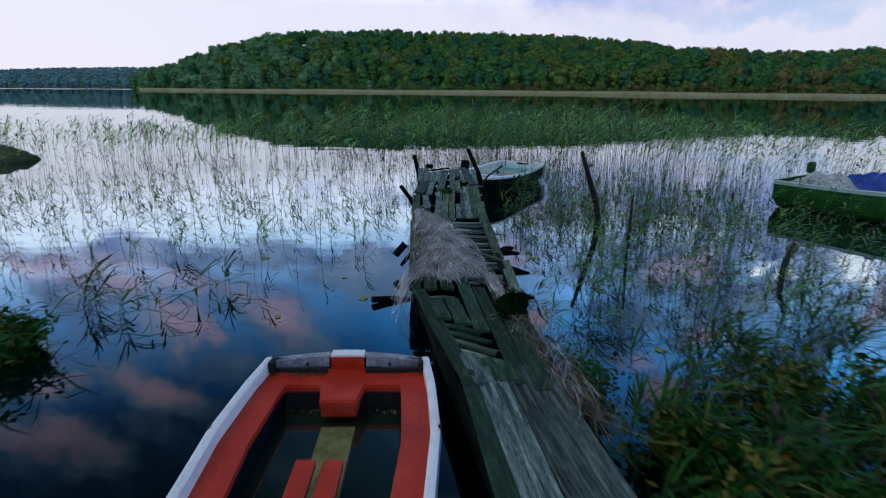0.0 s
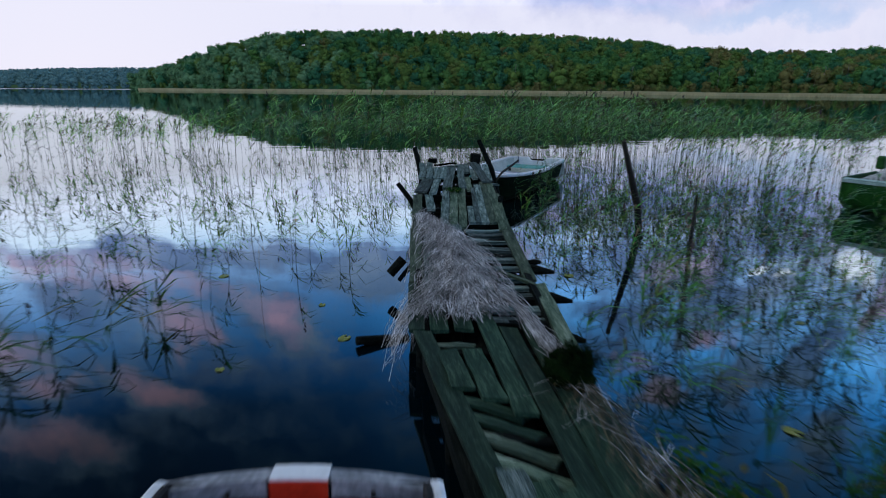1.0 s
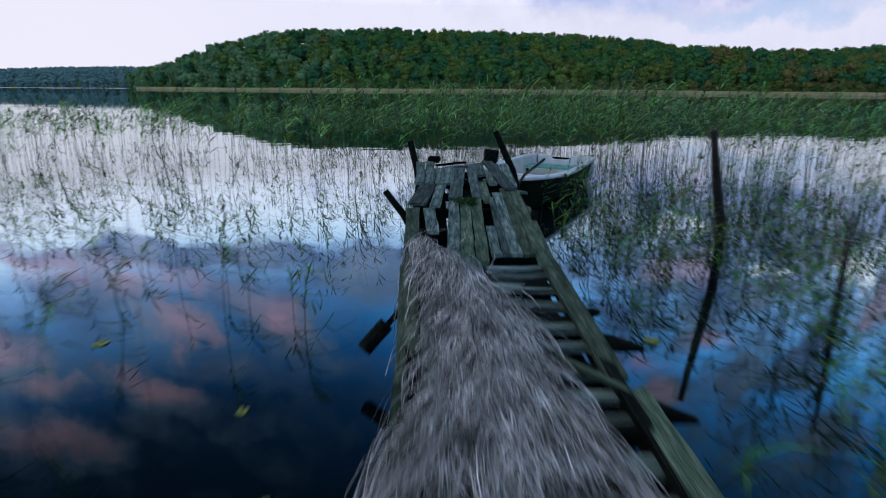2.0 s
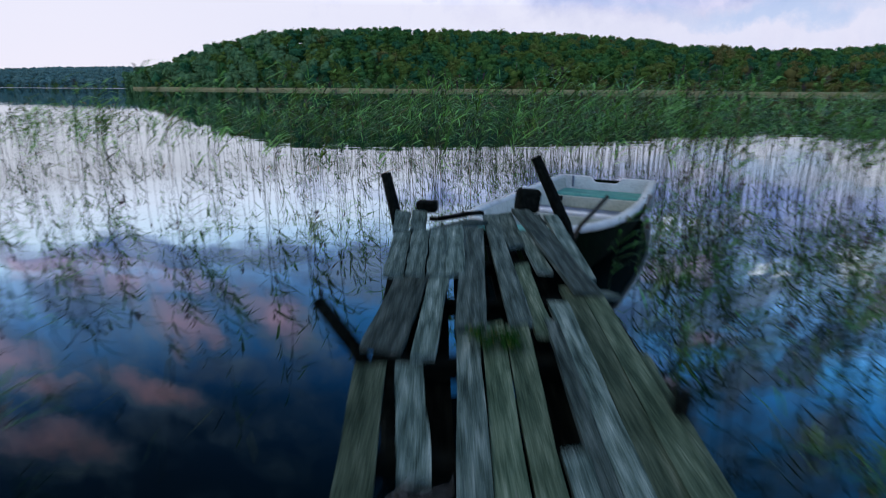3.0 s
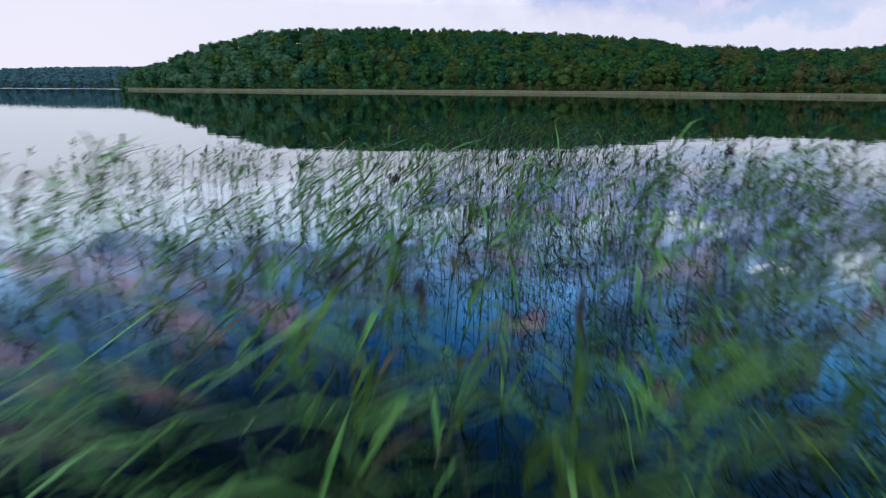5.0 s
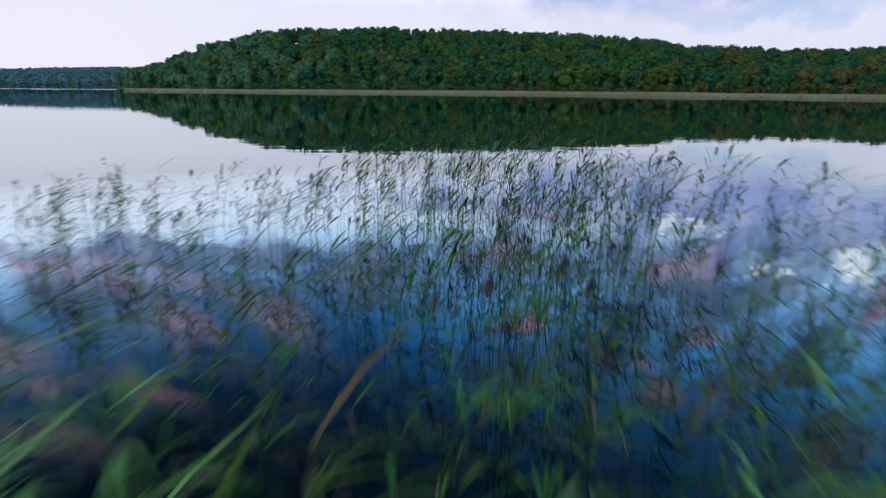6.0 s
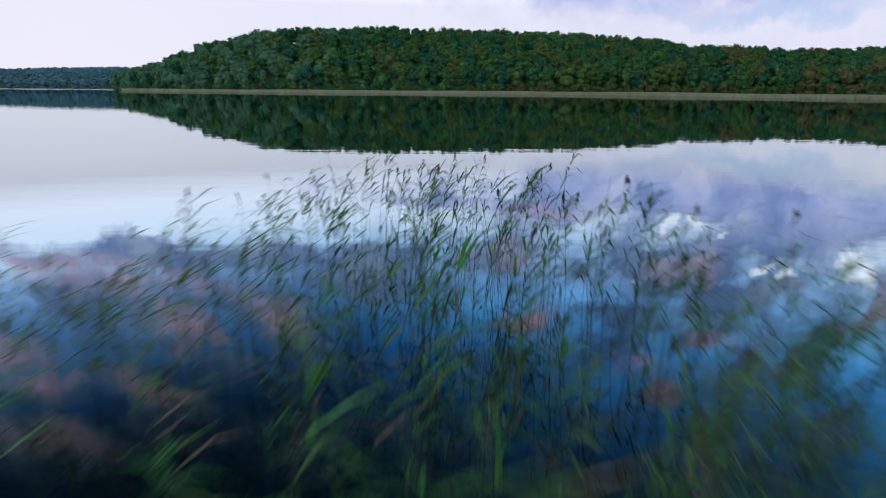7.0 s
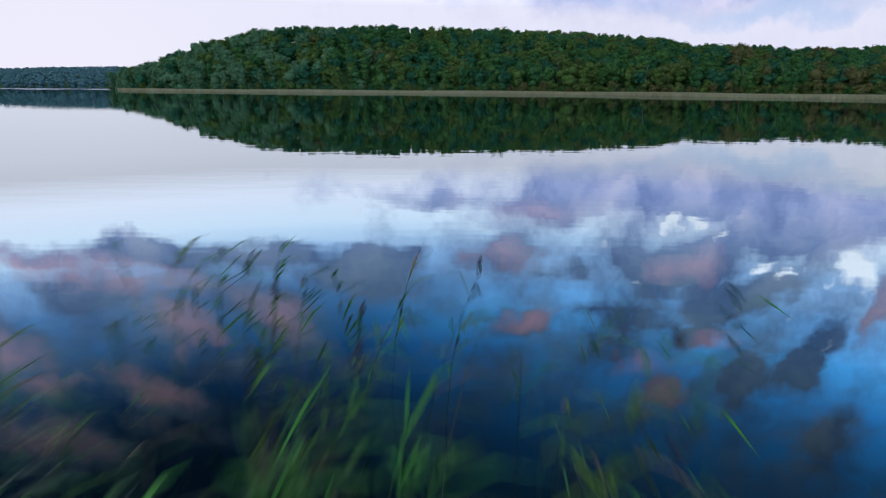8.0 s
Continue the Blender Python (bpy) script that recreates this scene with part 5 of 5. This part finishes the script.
pole("oar", [(0.78, 12.25, 0.45), (0.95, 12.55, 0.62), (1.30, 13.05, 0.78)], [0.022, 0.02, 0.02], "dark wooden oar leaning against the dinghy", "oar")
lump("floating_log", (1.02, 8.95, 0.0), (0.11, 0.05, 0.035), "wood_dark", "small dark piece of wood floating by the jetty", "driftwood", 3, 2, 0.3)
lump("boulder", (-15.1, 19.9, -0.02), (1.12, 1.0, 0.44), "rock", "rounded mossy boulder rising out of the water", "rock", 4)
lump("sedge_mound", (-4.3, 4.8, -0.03), (0.75, 0.6, 0.12), "moss", "dark sodden mound of sedge in the shallows", "mound", 12, 3, 0.4)


def moss_tussock():
    ob = base("moss_tussock", (0.66, 5.06, 0.42), "dark clump of moss and sedge lying on the jetty", "moss")
    bm = bmesh.new()
    bmesh.ops.create_icosphere(bm, subdivisions=4, radius=1.0)
    for v in bm.verts:
        k = 0.92 + 0.45 * noise.noise(v.co * 1.6) + 0.22 * noise.noise(v.co * 5) + 0.10 * noise.noise(v.co * 14)
        v.co = Vector((v.co.x * 0.16, v.co.y * 0.14, 0.07 + v.co.z * 0.12)) * k
    part("mound", bm, M["moss"], ob, "", True)
    rng = np.random.RandomState(6)
    V, F = [], []
    for i in range(420):
        a, e = rng.uniform(0, 6.28), rng.uniform(0.0, 1.4)
        d = np.array([math.cos(a) * math.cos(e), math.sin(a) * math.cos(e), math.sin(e)])
        p = d * [0.13, 0.115, 0.10] + [0, 0, 0.07]
        sd = np.array([-math.sin(a), math.cos(a), 0]) * 0.003
        q = p + d * rng.uniform(0.03, 0.09) + rng.normal(size=3) * 0.015
        r = q + d * [0.05, 0.05, -0.02] * rng.rand()
        V += [p - sd, p + sd, q + sd * 0.7, q - sd * 0.7, r]
        F += [(5 * i, 5 * i + 1, 5 * i + 2, 5 * i + 3), (5 * i + 3, 5 * i + 2, 5 * i + 4)]
    tuft = mesh_object("tuft", np.array(V), F, [M["moss"]])
    tuft.parent = ob


moss_tussock()


# ---- dry reeds lying on the jetty ----
def dry_heap():
    rng = np.random.RandomState(31)
    V, Fq, n = [], [], 0

    tones = []

    def strand(p0, p1, h, w, curl=0.11, tone=0):
        nonlocal n
        tones.extend([tone] * 4)
        m = 4
        side = np.cross(p1 - p0, [0, 0, 1.0])
        side = side / (np.linalg.norm(side) + 1e-6) * w
        sway = rng.uniform(-curl, curl)
        for i in range(m + 1):
            u = i / m
            p = p0 + (p1 - p0) * u
            p = p + np.array([sway * math.sin(u * 3.1), 0, h * math.sin(u * math.pi)])
            V.append(p - side)
            V.append(p + side)
        for i in range(m):
            Fq.append((n + 2 * i, n + 2 * i + 1, n + 2 * i + 3, n + 2 * i + 2))
        n += 2 * (m + 1)

    # the fan: from a narrow end out on the jetty to a broad skirt
    for k in range(3000):
        u = rng.rand() ** 0.8
        y0 = 9.12 - 2.85 * u
        c = np.interp(y0, [6.0, 6.8, 7.6, 8.2, 8.6, 9.12], [-0.02, 0.05, 0.05, -0.05, -0.19, -0.40])
        s = np.interp(y0, [6.0, 6.4, 6.8, 7.6, 8.2, 8.6, 9.12], [0.42, 0.40, 0.35, 0.26, 0.22, 0.15, 0.03])
        x0 = c + np.clip(rng.normal() * 0.48, -0.95, 0.95) * s
        L = rng.uniform(0.15, 0.60)
        turn = (x0 - c) * 1.0 + 0.04 + rng.normal() * (0.42 if k % 4 else 1.3)
        y1 = max(y0 - L * math.cos(turn), 5.92 + rng.rand() * 0.28)
        x1 = x0 + math.sin(turn) * abs(y0 - y1)
        x1 = min(max(x1, -0.50), 0.50)
        heap = 0.15 * math.exp(-((x0 - c) / (s * 0.7 + 0.03)) ** 2) * smooth(6.0, 6.9, y0) * (1 - 0.5 * smooth(8.2, 9.1, y0))
        z0 = deck_z(y0) + 0.03 + heap * rng.rand()
        z1 = deck_z(y1) + 0.02 + 0.09 * rng.rand() if deck_x(y1)[0] < x1 else 0.10 + 0.22 * rng.rand()
        strand(np.array([x0, y0, z0]), np.array([x1, y1, z1]), rng.uniform(0, 0.05), rng.uniform(0.0009, 0.0026), 0.07)
    # hanging over the left edge
    for _ in range(70):
        y0 = rng.uniform(6.1, 6.7)
        strand(np.array([-0.20, y0 + 0.2, deck_z(y0) + 0.10]), np.array([-0.42 - rng.rand() * 0.12, y0 - 0.2 - rng.rand() * 0.25, 0.06 + rng.rand() * 0.28]), 0.06, 0.0016)
    # the narrow tail sliding off to the right
    for k in range(330):
        ys, xs = [5.25, 5.4, 6.0, 6.6, 7.1], [0.64, 0.62, 0.55, 0.43, 0.30]
        y0 = rng.uniform(ys[0] + 0.3, ys[-1])
        y1 = max(y0 - rng.uniform(0.25, 0.8), ys[0])
        x0, x1 = np.interp(y0, ys, xs) + rng.normal() * 0.030, np.interp(y1, ys, xs) + rng.normal() * 0.040
        strand(np.array([x0, y0, deck_z(y0) + 0.03 + rng.rand() * 0.05]), np.array([x1, y1, deck_z(y1) + 0.025 + rng.rand() * 0.04]), rng.uniform(0, 0.03), rng.uniform(0.0010, 0.0026), 0.03)
    # rotten stalks along the edge towards the bank
    for k in range(420):
        ys, xs = [3.1, 3.7, 4.2, 4.8, 5.4], [1.02, 0.90, 0.83, 0.70, 0.57]
        y0 = rng.uniform(ys[0] + 0.1, ys[-1])
        y1 = y0 - rng.uniform(0.10, 0.34)
        x0, x1 = np.interp(y0, ys, xs) + rng.normal() * 0.07, np.interp(y1, ys, xs) + rng.normal() * 0.12
        strand(np.array([x0, y0, 0.44 + rng.rand() * 0.07]), np.array([x1, y1, 0.43 + rng.rand() * 0.06 - (0.12 * rng.rand() if x1 > deck_x(y1)[1] else 0)]), rng.uniform(0, 0.025), rng.uniform(0.0009, 0.0021), 0.05, 0 if rng.rand() < 0.32 else 1)
    ob = mesh_object("dry_reed_heap", np.array(V), Fq, [M["straw"], M["straw_brown"]], tones)
    tagged(ob, "heap of pale dry reed stalks strewn over the jetty", "dry reeds", kind="stuff")


dry_heap()


# ---- bank plants ----
def shrub(name, at, size, count, label, seed, yellow=0.20, leaf=0.075):
    """Thin stems with many small leaves, uneven in outline."""
    rng = np.random.RandomState(seed)
    ob = base(name, at, label, "moss" if "moss" in name else "shrub")
    V, Fq, idx, n = [], [], [], 0
    SV, SF, sn = [], [], 0
    stems = max(8, count // 60)
    per = count // stems
    for s in range(stems):
        a = rng.uniform(0, 2 * math.pi)
        foot = np.array([rng.normal() * size[0] * 0.35, rng.normal() * size[1] * 0.35, -0.05 if size[2] > 0.1 else 0.0])
        top = foot + np.array([math.cos(a) * size[0] * rng.uniform(0.1, 0.7), math.sin(a) * size[1] * rng.uniform(0.1, 0.7), size[2] * rng.uniform(0.5, 1.1)])
        for p, r in ((foot, 0.007), ((foot + top) / 2 + [0, 0, 0.06], 0.005), (top, 0.002)):
            for k in range(3):
                SV.append(p + np.array([math.cos(k * 2.1), math.sin(k * 2.1), 0]) * r)
        for i in range(2):
            SF += [(sn + 3 * i + k, sn + 3 * i + (k + 1) % 3, sn + 3 * i + 3 + (k + 1) % 3, sn + 3 * i + 3 + k) for k in range(3)]
        sn += 9
        tone = 1 if rng.rand() < yellow else 0
        for _ in range(per):
            u = rng.uniform(0.15, 1.0)
            p = foot + (top - foot) * u + rng.normal(size=3) * min(0.06, size[2] * 0.5)
            d = rng.normal(size=3)
            d[2] = abs(d[2]) * 0.5
            d /= np.linalg.norm(d)
            b = np.cross(d, rng.normal(size=3))
            b /= np.linalg.norm(b)
            L, w = leaf * rng.uniform(0.6, 1.5), leaf * rng.uniform(0.18, 0.4)
            V += [p, p + d * L * 0.5 + b * w, p + d * L, p + d * L * 0.5 - b * w]
            Fq.append((n, n + 1, n + 2, n + 3))
            idx.append(tone if rng.rand() < 0.9 else 1 - tone)
            n += 4
    mesh_object("leaves", np.array(V), Fq, [M["shrub0"], M["shrub1"]], idx).parent = ob
    if size[2] > 0.1:
        mesh_object("stem_bundle", np.array(SV), SF, [M["reed_stem"]]).parent = ob
    return ob


shrub("moss_clump", (0.09, 10.08, 0.69), (0.10, 0.12, 0.035), 500, "small green clump of moss growing on the jetty boards", 9, 0.02, 0.022)
shrub("bank_shrub", (1.65, 3.3, 0.0), (0.4, 0.5, 0.36), 2800, "leafy green shrub on the bank beside the jetty", 1)
shrub("bank_shrub", (2.55, 3.9, 0.0), (0.35, 0.35, 0.58), 1300, "tall green shrub with yellow leaves at the water's edge", 2, 0.2)
shrub("bank_shrub", (2.3, 2.7, 0.0), (0.8, 0.45, 0.42), 4200, "leafy green shrub on the bank", 3)
shrub("bank_shrub", (3.3, 4.0, 0.0), (0.3, 0.3, 0.50), 800, "green shrub with brown tips in the shallows", 4, 0.3)
shrub("bank_shrub", (1.35, 2.3, 0.1), (0.3, 0.45, 0.32), 2800, "low green plants against the jetty", 5, 0.15)
shrub("bank_shrub", (1.18, 4.2, 0.0), (0.16, 0.5, 0.30), 1400, "low dark plants growing along the jetty's edge", 7, 0.12, 0.045)
shrub("bank_shrub", (-4.25, 4.9, 0.0), (0.6, 0.55, 0.36), 3800, "dark low shrub in the shallows", 6, 0.05)


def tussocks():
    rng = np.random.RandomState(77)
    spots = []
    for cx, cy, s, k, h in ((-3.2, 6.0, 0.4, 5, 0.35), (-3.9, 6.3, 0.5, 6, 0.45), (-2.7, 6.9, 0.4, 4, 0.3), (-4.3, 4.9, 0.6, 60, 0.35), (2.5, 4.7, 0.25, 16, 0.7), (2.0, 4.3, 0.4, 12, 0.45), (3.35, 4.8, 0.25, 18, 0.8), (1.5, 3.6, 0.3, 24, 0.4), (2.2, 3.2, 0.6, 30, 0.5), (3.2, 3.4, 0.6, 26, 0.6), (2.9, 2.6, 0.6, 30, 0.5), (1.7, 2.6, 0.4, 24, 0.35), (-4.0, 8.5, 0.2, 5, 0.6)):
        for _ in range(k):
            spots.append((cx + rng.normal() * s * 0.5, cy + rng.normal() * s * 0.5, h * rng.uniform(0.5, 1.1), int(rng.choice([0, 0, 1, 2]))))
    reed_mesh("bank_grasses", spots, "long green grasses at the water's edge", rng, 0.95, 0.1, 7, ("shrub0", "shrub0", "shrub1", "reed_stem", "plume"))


tussocks()


def broken_reeds():
    """Snapped reed stalks: some lie on the water, some are bent over into it."""
    rng = np.random.RandomState(52)
    V, F, n = [], [], 0
    ring = np.array([[1, 0, 0.2], [-0.5, 0.87, 0.2], [-0.5, -0.87, 0.2]])
    for x0, x1, y0, y1, count in ((1.0, 8.5, 4.6, 12.5, 1500), (-6.5, -1.1, 8.0, 13.5, 330), (-6.0, -2.2, 5.6, 8.0, 60), (-9.0, -4.0, 8.0, 15.0, 200), (2.6, 6.5, 12.0, 16.0, 220)):
        for _ in range(count):
            x, y = rng.uniform(x0, x1), rng.uniform(y0, y1)
            if not clear_of_things(x, y) or noise.noise((x * 0.7, y * 0.7, 4.4)) < -0.25:
                continue
            w = rng.normal() * 0.7 + (0 if rng.rand() < 0.6 else math.pi)
            d, L = np.array([math.cos(w), math.sin(w), 0]), rng.uniform(0.10, 0.40)
            up = rng.uniform(0.03, 0.16) if rng.rand() < 0.4 else 0.012
            p = [np.array([x, y, -0.04 if up > 0.02 else 0.006]), np.array([x, y, up]) + d * L * 0.35, np.array([x, y, 0.008 if rng.rand() < 0.7 else up * 0.5]) + d * L]
            r = rng.uniform(0.0028, 0.0065)
            for q, k in zip(p, (1.0, 0.9, 0.5)):
                V.append(q + ring * r * k)
            for i in range(2):
                F += [(n + 3 * i + k, n + 3 * i + (k + 1) % 3, n + 3 * i + 3 + (k + 1) % 3, n + 3 * i + 3 + k) for k in range(3)]
            n += 9
    ob = mesh_object("broken_reeds", np.concatenate(V), F, [M["reed_stem"]])
    tagged(ob, "dark snapped reed stalks lying in the still water", "reeds", kind="stuff")


broken_reeds()


def floating_leaves():
    rng = np.random.RandomState(15)
    k = 0
    for x, y in ((-0.95, 6.6), (-1.8, 6.0), (3.6, 11.5), (4.7, 10.5), (-1.3, 7.4), (1.35, 8.4), (2.1, 5.2), (-2.6, 8.3), (3.2, 7.0)):
        r = rng.uniform(0.03, 0.055)
        vv = [(0, 0, 0.0)] + [(r * math.cos(a) * (1.3), r * math.sin(a), 0.004 * math.sin(3 * a)) for a in np.linspace(0.3, 2 * math.pi - 0.3, 11)]
        bm = bm_from(vv, [(0, i, i + 1) for i in range(1, 11)])
        ext = bmesh.ops.extrude_face_region(bm, geom=list(bm.faces))
        bmesh.ops.translate(bm, vec=(0, 0, 0.003), verts=[g for g in ext["geom"] if isinstance(g, bmesh.types.BMVert)])
        me = bpy.data.meshes.new("floating_leaf")
        bmesh.ops.recalc_face_normals(bm, faces=bm.faces)
        bm.to_mesh(me)
        bm.free()
        me.materials.append(M["lily"])
        ob = new("floating_leaf", me)
        ob.matrix_world = pose(x, y, 0.004, 0, 0, rng.uniform(0, 360))
        tagged(ob, "small yellow-green leaf floating on the water", "leaf", "floating leaves")


floating_leaves()
